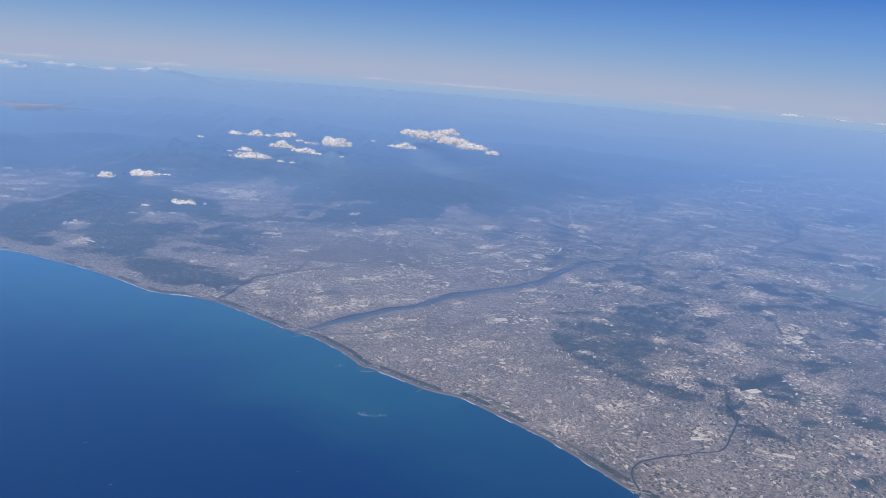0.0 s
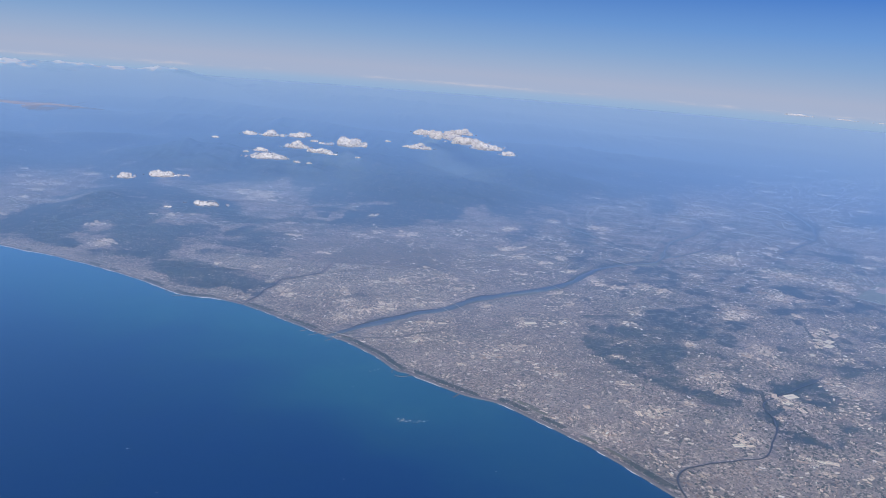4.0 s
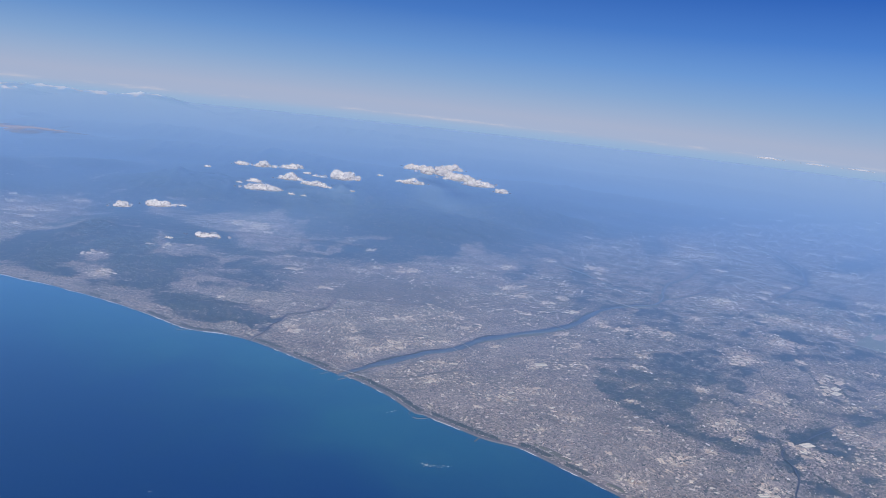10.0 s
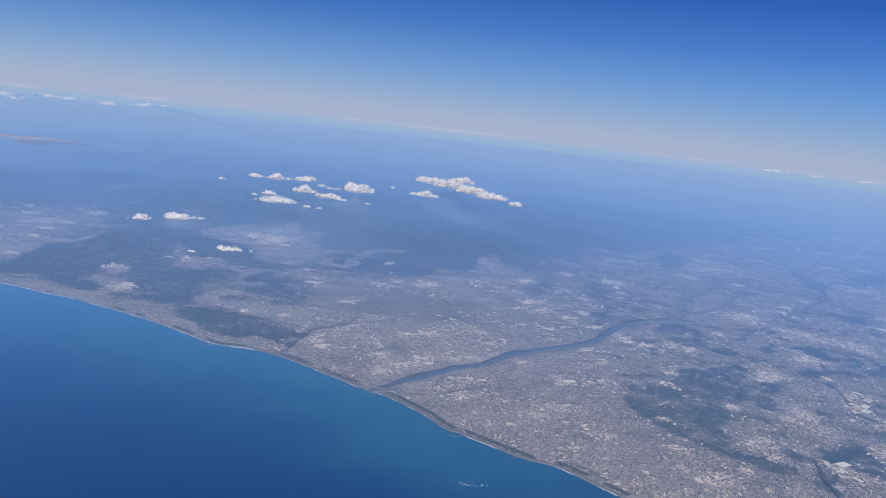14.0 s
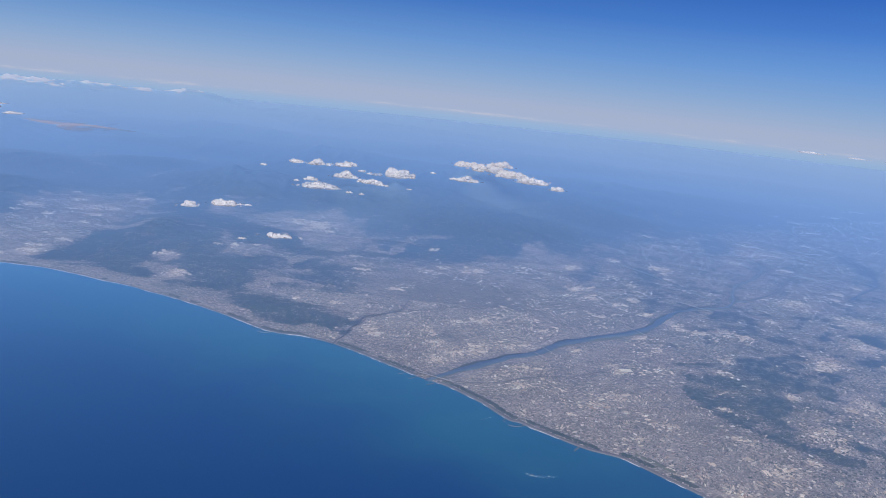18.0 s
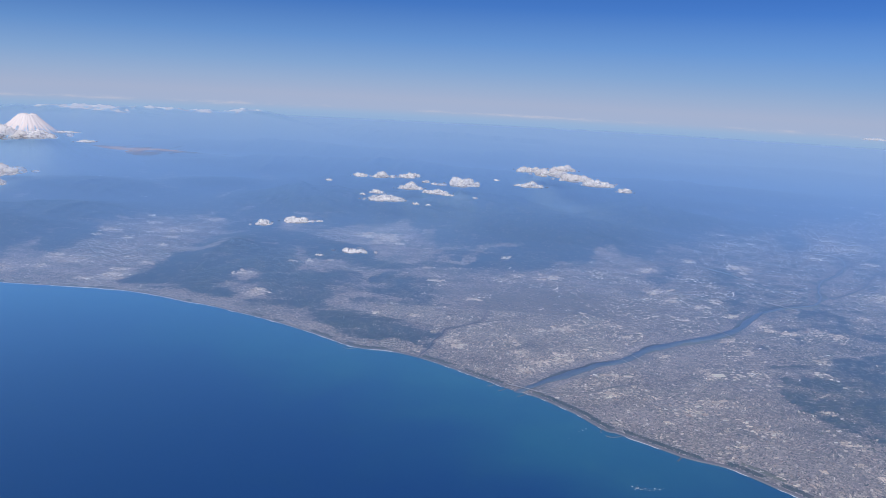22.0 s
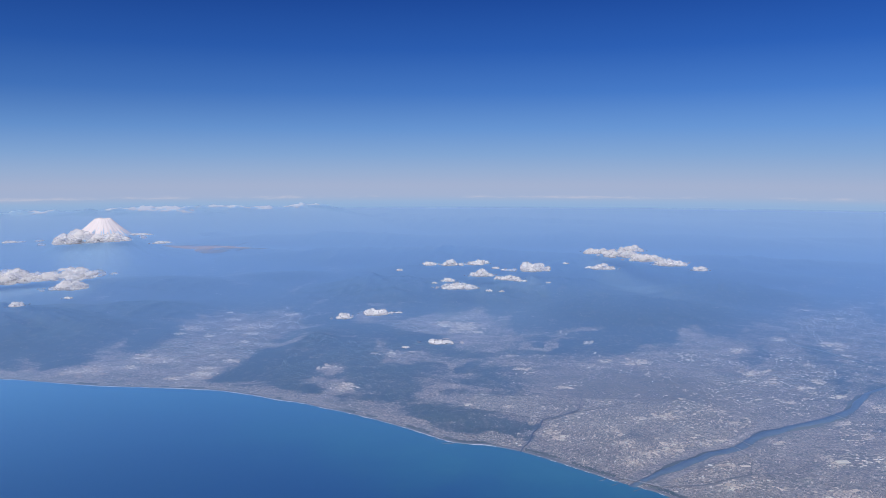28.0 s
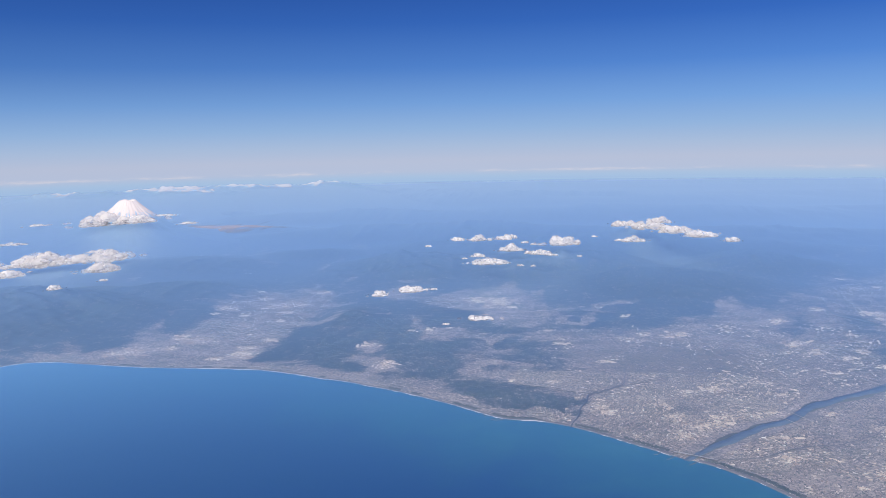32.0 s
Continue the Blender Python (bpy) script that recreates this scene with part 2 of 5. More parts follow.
def finish(N, colour, haze_gloss=0.178, roughness=0.85, bump=None, haze_sheen=None, level_haze=True, power=1.75, clear_tint=(0.80, 0.945, 0.99, 1)):
    """A rough surface with distance haze imitated by a broad bluish glossy coat that gains on it at grazing angles and
    pales towards the horizon.
    """
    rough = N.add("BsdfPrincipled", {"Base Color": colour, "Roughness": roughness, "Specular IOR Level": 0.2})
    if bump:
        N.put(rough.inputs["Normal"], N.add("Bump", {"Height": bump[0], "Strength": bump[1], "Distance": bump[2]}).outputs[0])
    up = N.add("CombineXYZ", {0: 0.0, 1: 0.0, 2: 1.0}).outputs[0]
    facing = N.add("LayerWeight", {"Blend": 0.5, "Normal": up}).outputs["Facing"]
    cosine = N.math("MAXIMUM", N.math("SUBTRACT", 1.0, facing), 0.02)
    haze_film = N.math("SUBTRACT", 1.0, N.math("EXPONENT", N.math("MULTIPLY", N.math("POWER", N.math("DIVIDE", haze_gloss, cosine), power), -1.0)), clamp=True)
    normal = up if level_haze else N.add("NewGeometry").outputs["Normal"]
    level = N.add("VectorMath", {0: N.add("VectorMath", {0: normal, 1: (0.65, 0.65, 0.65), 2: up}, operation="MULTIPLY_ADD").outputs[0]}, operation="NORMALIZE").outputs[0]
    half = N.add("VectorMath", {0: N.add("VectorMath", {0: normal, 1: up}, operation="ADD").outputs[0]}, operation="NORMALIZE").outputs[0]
    tint = N.mix(N.step(facing, 0.87, 0.978), haze_sheen or HAZE_NEAR, HAZE_FAR)
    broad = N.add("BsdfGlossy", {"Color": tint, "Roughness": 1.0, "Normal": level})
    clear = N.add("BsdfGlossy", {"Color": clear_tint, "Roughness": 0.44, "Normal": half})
    haze_shine = N.add("MixShader", {0: 0.56, 1: broad.outputs[0], 2: clear.outputs[0]})
    N.add("OutputMaterial", {0: N.add("MixShader", {0: haze_film, 1: rough.outputs[0], 2: haze_shine.outputs[0]}).outputs[0]})


def place(N):
    return N.add("TexCoord").outputs["Object"]


def attribute(N, name):
    return N.add("Attribute", attribute_name=name).outputs["Fac"]


def plain(name, colour, vary=0.25, scale=3.0, **kw):
    m, N = material(name)
    n = N.noise(place(N), scale, 4)
    c = N.mix(n, tuple(v * (1 - vary) for v in colour) + (1,), tuple(min(1, v * (1 + vary)) for v in colour) + (1,))
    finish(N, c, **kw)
    return m


def by_random(name, stops, islands=True, **kw):
    m, N = material(name)
    r = N.add("NewGeometry").outputs["Random Per Island"] if islands else N.add("ObjectInfo").outputs["Random"]
    base = N.ramp(r, stops, "CONSTANT")
    p = place(N)
    quarter = N.math("MULTIPLY", N.step(N.noise(p, 0.45, 4, 0.6), 0.40, 0.62), 0.55)
    grime = N.math("MULTIPLY", N.noise(p, 6.0, 3), 0.35)
    dull = N.mix(grime, base, (0.10, 0.10, 0.10, 1))
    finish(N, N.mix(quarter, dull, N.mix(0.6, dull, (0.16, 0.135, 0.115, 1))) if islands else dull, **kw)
    return m


def land_material():
    m, N = material("land_cover")
    p = place(N)
    flat = N.add("VectorMath", {0: p, 1: (1, 1, 0)}, operation="MULTIPLY").outputs[0]
    blocks = N.add("TexVoronoi", {"Vector": flat, "Scale": 2.1, "Randomness": 1.0})
    cells = N.add("SeparateColor", {0: blocks.outputs["Color"]}).outputs
    wide, mid, fine = N.noise(flat, 0.035, 4), N.noise(flat, 0.22, 4, 0.65), N.noise(flat, 1.3, 4, 0.7)
    town = N.ramp(cells[0], [(0.0, (0.095, 0.08, 0.064)), (0.26, (0.235, 0.193, 0.152)), (0.52, (0.32, 0.265, 0.205)), (0.75, (0.12, 0.102, 0.081)), (0.87, (0.52, 0.45, 0.365))], "CONSTANT")
    town = N.mix(N.step(mid, 0.35, 0.7), town, N.mix(0.5, town, (0.30, 0.27, 0.24, 1)))
    town = N.mix(N.step(fine, 0.57, 0.68), town, (0.08, 0.09, 0.06, 1))
    town = N.mix(N.step(wide, 0.4, 0.7), town, N.mix(0.35, town, (0.34, 0.31, 0.28, 1)))
    fields = N.ramp(mid, [(0.3, (0.08, 0.085, 0.045)), (0.45, (0.14, 0.13, 0.075)), (0.55, (0.20, 0.165, 0.105)), (0.7, (0.27, 0.22, 0.15))])
    wood = N.mix(fine, (0.022, 0.038, 0.034, 1), (0.054, 0.076, 0.060, 1))
    wood = N.mix(N.step(mid, 0.5, 0.75), wood, (0.075, 0.075, 0.05, 1))
    clearing = N.step(N.noise(N.add("VectorMath", {0: flat, 1: (1.0, 0.55, 1.0)}, operation="MULTIPLY").outputs[0], 0.40, 7, 0.74), 0.53, 0.62)
    wood = N.mix(N.math("MULTIPLY", clearing, 0.8), wood, (0.15, 0.135, 0.105, 1))
    north = N.step(N.add("SeparateXYZ", {0: p}).outputs[1], 220.0, 420.0)
    belt = N.noise(N.add("VectorMath", {0: flat, 1: (0.6, 1.0, 1.0)}, operation="MULTIPLY").outputs[0], 0.11, 6, 0.68)
    town = N.mix(N.math("MULTIPLY", N.step(belt, 0.50, 0.60), N.math("MULTIPLY_ADD", north, 0.45, 0.4)), town, (0.07, 0.085, 0.055, 1))
    town = N.mix(N.math("MULTIPLY", N.step(belt, 0.49, 0.38), N.math("MULTIPLY_ADD", north, 0.75, 0.1)), town, (0.50, 0.43, 0.36, 1))
    green = attribute(N, "green")
    edge = N.math("ADD", green, N.math("MULTIPLY", N.math("SUBTRACT", N.math("ADD", N.math("ADD", mid, N.math("MULTIPLY", fine, 0.6)), N.math("MULTIPLY", N.noise(flat, 0.9, 7, 0.9), 1.25)), 1.425), 1.8))
    rural = attribute(N, "rural")
    patch = N.math("ADD", rural, N.math("MULTIPLY", N.math("SUBTRACT", N.math("ADD", mid, N.math("MULTIPLY", cells[1], 0.35)), 0.67), 1.5))
    colour = N.mix(N.step(patch, 0.4, 0.6), town, fields)
    colour = N.mix(N.step(edge, 0.38, 0.62), colour, wood)
    yard = N.math("ADD", attribute(N, "paved"), N.math("MULTIPLY", N.math("SUBTRACT", N.math("ADD", cells[2], fine), 1.0), 0.7))
    colour = N.mix(N.step(yard, 0.5, 0.62), colour, N.ramp(cells[1], [(0.0, (0.34, 0.29, 0.24)), (0.4, (0.22, 0.19, 0.16)), (0.6, (0.50, 0.43, 0.345)), (0.85, (0.68, 0.60, 0.48))], "CONSTANT"))
    colour = N.mix(N.step(attribute(N, "bare"), 0.35, 0.65), colour, (0.44, 0.355, 0.34, 1))
    # The painted haze lies low: high ground stands clearer. Bare ground is given less.
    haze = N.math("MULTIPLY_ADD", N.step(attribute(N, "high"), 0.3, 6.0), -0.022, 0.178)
    finish(N, colour, N.math("MULTIPLY_ADD", N.step(attribute(N, "bare"), 0.2, 0.7), -0.095, haze), level_haze=False, bump=(N.math("ADD", N.math("MULTIPLY", fine, 0.4), mid), 0.5, 1.2))
    return m


def sea_material():
    m, N = material("sea_water")
    flat = place(N)
    swirl = N.noise(flat, 0.025, 5, 0.6)
    shore = attribute(N, "shore")
    near = N.step(N.math("ADD", shore, N.math("MULTIPLY", N.math("SUBTRACT", swirl, 0.5), 70.0)), -52.0, 4.0)
    turbid = N.math("MULTIPLY", near, N.math("MULTIPLY_ADD", attribute(N, "plume"), 0.85, 0.15))
    colour = N.mix(turbid, (0.002, 0.033, 0.130, 1), (0.016, 0.105, 0.160, 1))
    colour = N.mix(N.step(N.noise(flat, 0.09, 4), 0.45, 0.8), colour, N.mix(turbid, (0.003, 0.036, 0.125, 1), (0.025, 0.125, 0.175, 1)))
    # The coat holds the water's own reflection and the haze painted over it.
    finish(N, colour, haze_gloss=0.27, power=3.4, haze_sheen=(0.19, 0.60, 0.90, 1), clear_tint=(0.70, 0.90, 0.97, 1), roughness=0.5, bump=(N.noise(flat, 2.5, 3), 0.06, 0.3))
    return m


LAND, SEA = land_material(), sea_material()
SAND = plain("grey_beach_sand", (0.165, 0.15, 0.135), 0.3, 1.5)
SURF = plain("white_surf", (0.60, 0.61, 0.62), 0.35, 2.0)
RIVER = plain("river_water", (0.10, 0.135, 0.155), 0.5, 0.5, roughness=0.4)
STREAM = plain("stream_water", (0.06, 0.07, 0.07), 0.4, 0.4, roughness=0.5)
GRASS = plain("river_bank_grass", (0.13, 0.135, 0.085), 0.4, 0.9)
PINE = by_random("tree_crowns", [(0, (0.020, 0.038, 0.026)), (0.4, (0.028, 0.050, 0.031)), (0.75, (0.038, 0.060, 0.036)), (0.95, (0.052, 0.072, 0.044))], haze_gloss=0.17)
HOUSES = by_random("house_roofs", [(0, (0.052, 0.044, 0.041)), (0.22, (0.259, 0.196, 0.146)), (0.42, (0.385, 0.308, 0.243)), (0.58, (0.240, 0.133, 0.083)), (0.65, (0.461, 0.381, 0.310)), (0.79, (0.085, 0.089, 0.113)), (0.89, (0.526, 0.446, 0.376)), (0.965, (0.696, 0.620, 0.555))])
BLOCKS = by_random("apartment_roofs", [(0, (0.763, 0.616, 0.443)), (0.3, (0.616, 0.493, 0.345)), (0.5, (0.880, 0.751, 0.567)), (0.8, (0.443, 0.345, 0.246)), (0.92, (0.880, 0.880, 0.739))])
YARDS = by_random("yards_and_sports_grounds", [(0, (0.437, 0.315, 0.203)), (0.3, (0.328, 0.239, 0.156)), (0.5, (0.568, 0.439, 0.303)), (0.75, (0.371, 0.305, 0.234)), (0.9, (0.677, 0.544, 0.397))])
FIELDS = by_random("farm_fields", [(0, (0.07, 0.085, 0.045)), (0.25, (0.15, 0.12, 0.085)), (0.45, (0.10, 0.115, 0.06)), (0.65, (0.20, 0.165, 0.12)), (0.85, (0.12, 0.10, 0.075))])
FAIRWAY = by_random("mown_grass_and_clearings", [(0, (0.12, 0.13, 0.085)), (0.35, (0.19, 0.17, 0.125)), (0.6, (0.09, 0.105, 0.065)), (0.8, (0.27, 0.225, 0.175))])
FAR_WORKS = by_random("far_sheet_roofs", [(0, (0.890, 0.737, 0.524)), (0.35, (0.734, 0.592, 0.411)), (0.6, (0.556, 0.427, 0.284)), (0.8, (0.900, 0.805, 0.583))])
PALE = by_random("pale_sheet_roof", [(0, (0.900, 0.760, 0.554)), (0.35, (0.749, 0.610, 0.436)), (0.6, (0.567, 0.440, 0.301)), (0.8, (0.900, 0.830, 0.617))], islands=False)
WALLS = plain("concrete_walls", (0.34, 0.33, 0.31), 0.2, 4.0)
ASPHALT = plain("road_surface", (0.21, 0.20, 0.19), 0.25, 3.0)
ROCK = plain("wave_washed_rock", (0.15, 0.14, 0.13), 0.4, 3.0)
FOAM = plain("white_foam", (0.80, 0.81, 0.82), 0.1, 3.0)
HULL = plain("white_hull_paint", (0.8, 0.8, 0.8), 0.05, 3.0)


def cloud_material(name, colour, clear, grain=0.36, through=0.5):
    """Droplets: light comes back from them and soaks through them; the level base is thin."""
    m, N = material(name)
    p = place(N)
    n = N.noise(p, 0.5, 4)
    clear = N.math("MULTIPLY_ADD", N.step(N.noise(p, grain, 4, 0.55), 0.46, 0.68), 0.30, clear)
    under = N.math("SUBTRACT", 0.0, N.add("SeparateXYZ", {0: N.add("NewGeometry").outputs["Normal"]}).outputs[2])
    clear = N.math("MULTIPLY_ADD", N.step(under, -0.1, 0.3), 0.6, clear, clamp=True)
    c = N.mix(n, tuple(v * 0.93 for v in colour) + (1,), colour + (1,))
    body = N.add("MixShader", {0: through, 1: N.add("BsdfDiffuse", {0: c}).outputs[0], 2: N.add("BsdfTranslucent", {0: c}).outputs[0]})
    gap = N.add("BsdfTransparent")
    N.add("OutputMaterial", {0: N.add("MixShader", {0: clear, 1: body.outputs[0], 2: gap.outputs[0]}).outputs[0]})
    return m


CLOUD = cloud_material("cloud_white", (0.92, 0.90, 0.875), 0.24)
FRINGE = cloud_material("thin_cloud_fringe", (0.9, 0.89, 0.88), 0.62)
BIG_CLOUD = cloud_material("broad_cloud_white", (0.88, 0.855, 0.83), 0.24, 0.13, 0.5)
FAR_CLOUD = cloud_material("far_cloud_white", (0.98, 0.95, 0.95), 0.35)
def peak_snow():
    """Snow with bare streaks of rock running down from the crater, wider towards its lower edge."""
    m, N = material("streaked_snow")
    p = place(N)
    at = N.add("SeparateXYZ", {0: p}).outputs
    turn, far = N.math("ARCTAN2", at[1], at[0]), N.math("SQRT", N.math("ADD", N.math("MULTIPLY", at[0], at[0]), N.math("MULTIPLY", at[1], at[1])))
    streak = N.noise(N.add("CombineXYZ", {0: N.math("MULTIPLY", turn, 9.0), 1: N.math("MULTIPLY", far, 0.06), 2: 0.0}).outputs[0], 1.6, 5, 0.65)
    bare = N.step(N.math("ADD", streak, N.math("MULTIPLY", N.math("SUBTRACT", far, 15.0), 0.020)), 0.58, 0.68)
    # The coat that imitates haze is thinner on snow than on bare rock.
    finish(N, N.mix(bare, (0.78, 0.69, 0.64, 1), (0.20, 0.19, 0.19, 1)), haze_gloss=N.math("MULTIPLY_ADD", bare, 0.14, 0.02))
    return m


PEAK_SNOW = peak_snow()
FUJI_ROCK = plain("volcano_slope", (0.07, 0.07, 0.065), 0.4, 0.12)

# ---- ground and sea ----
gx = graded(-300, 210, 1.5, 4100, 1.045)
gy = graded(100, 470, 1.5, 4100, 1.035)
X, Y = (a.ravel() for a in np.meshgrid(gx, gy))
dist, side = distance_to(coast_line, X, Y)
SHORE = dist * side
H, UP = land_height(X, Y, SHORE)


def blob(x, y, cx, cy, rx, ry, turn=0):
    c, s = math.cos(radians(turn)), math.sin(radians(turn))
    u, v = (x - cx) * c + (y - cy) * s, (y - cy) * c - (x - cx) * s
    return np.exp(-((u / rx) ** 2 + (v / ry) ** 2))


# Works areas: centre, spread, count, share of large halls.
SHORE_AREAS = [(74.9, 168.9, 2.6, 13, 0.6), (78, 166, 3, 8, 0.4), (103.8, 211.7, 4, 14, 0.6), (108, 222, 4, 8, 0.5), (84, 203, 4, 12, 0.2), (14.8, 190, 4, 12, 0.2), (8, 184, 4, 8, 0.1),
               (58.8, 147.6, 2.5, 7, 0.4), (44, 158, 4, 8, 0.1), (68.2, 140.7, 2.5, 8, 0.3), (-8.2, 191.5, 3, 6, 0.3), (19.7, 210, 2, 5, 0.3), (-18.4, 219, 4, 14, 0.4),
               (-4, 224, 4, 12, 0.4), (-17, 243.7, 4, 14, 0.4), (69, 352, 6, 14, 0.3), (-16, 311.5, 5, 16, 0.5), (26, 338, 4, 9, 0.4)]
RIVER_AREAS = [(23, 300, 5, 9, 0.4), (133, 414, 9, 14, 0.4), (109, 308, 8, 10, 0.4), (126, 287, 8, 10, 0.3), (141, 283, 6, 8, 0.4), (88, 236, 6, 9, 0.3), (110, 257, 7, 11, 0.3),
               (61, 179, 4, 12, 0.1), (83, 191, 5, 8, 0.2), (156, 277, 6, 7, 0.4), (208, 398, 9, 12, 0.4), (65, 256, 5, 9, 0.4), (48, 265, 4, 8, 0.4), (23.5, 175.5, 3, 6, 0.2),
               (-50, 225, 4, 4, 0.1), (-25, 212, 5, 14, 0.2), (-30, 205, 4, 10, 0.1), (-90, 375, 6, 16, 0.4)]
PLAIN_AREAS = [(-86, 370, 4, 10, 0.4), (-93, 380, 4, 10, 0.3), (-101, 381, 4, 12, 0.4), (-113, 313, 5, 9, 0.3), (-131, 288, 4, 6, 0.2), (-118, 262, 4, 8, 0.1), (-214, 353, 5, 8, 0.4),
               (-190, 363, 8, 14, 0.3), (-200, 293, 7, 12, 0.3), (-173, 274, 5, 8, 0.2), (-216, 275, 7, 12, 0.2), (-75.6, 249, 0.6, 2, 0.3), (-65, 316, 2, 3, 0.5), (-34, 342, 2, 3, 0.5),
               (137, 540, 12, 8, 0.6), (75, 435, 6, 6, 0.5), (-298, 528, 16, 9, 0.5), (-180, 395, 5, 6, 0.4)]
WEST_AREAS = [(36, 232, 3, 4, 0.5), (33, 243, 2, 3, 0.5), (50, 256, 2, 3, 0.7), (92, 147, 6, 9, 0.2), (30, 146, 4, 7, 0.1), (95, 178, 6, 9, 0.2)]
AREAS = SHORE_AREAS + RIVER_AREAS + PLAIN_AREAS + WEST_AREAS
area_rng = np.random.RandomState(5)
# Bright clusters of the middle and far plain, one list a district: centre and spread.
HIRATSUKA = [(-14.5, 244.3, 4), (-19.2, 215.0, 3.5), (3.0, 229.4, 3), (1.8, 239.9, 2.5), (-9.4, 220.5, 3), (-30.1, 218.9, 4), (-32.7, 228.4, 3), (-60.6, 295.9, 2.5), (-46.3, 272.1, 2), (-62.6, 247.8, 2), (-47.7, 220.8, 2.5)]
ATSUGI = [(23.8, 333.7, 2.5), (21.4, 296.9, 2.5), (25.4, 287.1, 3), (33.0, 280.8, 3), (45.6, 313.7, 3), (41.8, 291.1, 2.5), (42.1, 271.4, 2.5), (65.1, 354.7, 3), (65.0, 331.4, 3), (66, 343, 3), (48.4, 359.6, 4), (24.4, 263.0, 3.5)]
EAST_BANK = [(9.5, 223.9, 3), (48.7, 260.6, 2.5), (55.0, 254.8, 2.5), (-6.1, 205.5, 3), (18.5, 207.5, 1.5), (44.0, 159.1, 3), (56.9, 145.3, 1.6), (64.4, 182.3, 2.5), (58.1, 179.3, 1.5), (84.5, 145.8, 1.5), (49.6, 218.1, 2), (77.1, 198.5, 3)]
EBINA = [(93.4, 323.9, 4), (112.3, 312.0, 5), (140.0, 336.1, 4), (126.6, 289.8, 6), (141.1, 274.6, 6), (107.2, 255.3, 4.5), (89.1, 232.6, 3.5), (107.5, 237.0, 2.5), (89.1, 279.1, 3.5), (70.7, 254.4, 4), (83.3, 199.7, 2.5), (127.1, 213.2, 3), (127.6, 230.7, 2.5)]
FAR_PLAIN = [(143.2, 416.2, 9), (139.6, 440.3, 7), (182.4, 464.8, 8), (112.3, 385.6, 6), (156.8, 352.9, 4), (201.1, 396.8, 7), (191.3, 331.9, 5), (182.8, 332.3, 5), (249.2, 469.4, 9), (226.7, 465.3, 7), (300, 520, 10), (330, 470, 9), (280, 420, 7)]
BASIN_AND_WEST = [(-97, 373, 3), (-88, 372, 3), (-93, 365, 3), (-82, 362, 3), (-86, 378, 3), (-275, 472, 6), (-267, 505, 6), (-242, 454, 5), (-200, 478, 4), (-100.1, 375.7, 5), (-86.8, 368.0, 5), (-92, 360, 4), (-118.8, 265.9, 3), (-171.3, 295.8, 3), (-199.0, 338.9, 4), (-181.1, 363.3, 5), (-175.0, 276.1, 4), (-181.5, 268.1, 4), (-110.6, 307.8, 3), (-103.8, 316.8, 3), (-130.2, 287.9, 2.5), (-208, 300, 4), (-222, 272, 4)]
for district in (HIRATSUKA, ATSUGI, EAST_BANK, EBINA, FAR_PLAIN, BASIN_AND_WEST):
    AREAS += [(cx, cy, 0.8 * spread, 6 if spread > 2 else 4, 0.35) for cx, cy, spread in district]
AREAS += [(area_rng.uniform(-30, 230), area_rng.uniform(195, 420), area_rng.uniform(1.2, 3), 3, 0.3) for _ in range(24)]
AREAS += [(area_rng.uniform(200, 430), area_rng.uniform(480, 720), area_rng.uniform(4, 9), 4, 0.6) for _ in range(20)]
AREAS += [(area_rng.uniform(-215, -175), area_rng.uniform(270, 400), area_rng.uniform(1.5, 4), 3, 0.2) for _ in range(10)]
AREAS += [(area_rng.uniform(-10, 70), area_rng.uniform(120, 190), area_rng.uniform(0.8, 2), 2, 0.1) for _ in range(22)]


# Outlines of settled land, and of woods, parks and golf courses on the plain.
EAST_SETTLED = [
                [(-54, 229), (-60, 237), (-69, 249), (-58, 274), (-62, 288), (-70, 304), (-57, 318), (-42, 319), (-13, 326), (6, 344), (41, 361), (72, 419), (102, 444), (163, 515), (300, 640), (700, 900), (900, 0), (100, 0), (-10, 165), (-50, 205)],
                [(-238, 259), (-247, 276), (-231, 274), (-222, 284), (-232, 316), (-212, 300), (-213, 342), (-213, 380), (-196, 402), (-177, 398), (-161, 365), (-168, 331), (-165, 282), (-168, 263), (-198, 255)],
                [(-128, 377), (-109, 403), (-86, 410), (-72, 385), (-60, 345), (-70, 320), (-85, 323), (-97, 346), (-118, 364)]]
WEST_SETTLED = [[(-119, 246), (-113, 254), (-102, 247), (-96, 252), (-91, 237), (-101, 231), (-112, 235)], [(-95, 248), (-86, 256), (-75, 259), (-60, 259), (-61, 249), (-67, 244), (-74, 250), (-85, 250)],
                [(-111, 297), (-110, 317), (-99, 316), (-96, 305), (-105, 292)], [(-96, 276), (-91, 280), (-85, 272), (-88, 266), (-94, 268)], [(-88, 331), (-78, 346), (-60, 362), (-52, 360), (-69, 331), (-77, 321)],
                [(-129, 268), (-125, 279), (-117, 265), (-116, 253), (-125, 261)], [(-134, 280), (-129, 294), (-123, 284), (-128, 272)], [(-95, 282), (-75, 288), (-74, 282), (-89, 276)],
                [(-153, 254), (-148, 264), (-143, 262), (-146, 252)]]
SETTLED = EAST_SETTLED + WEST_SETTLED
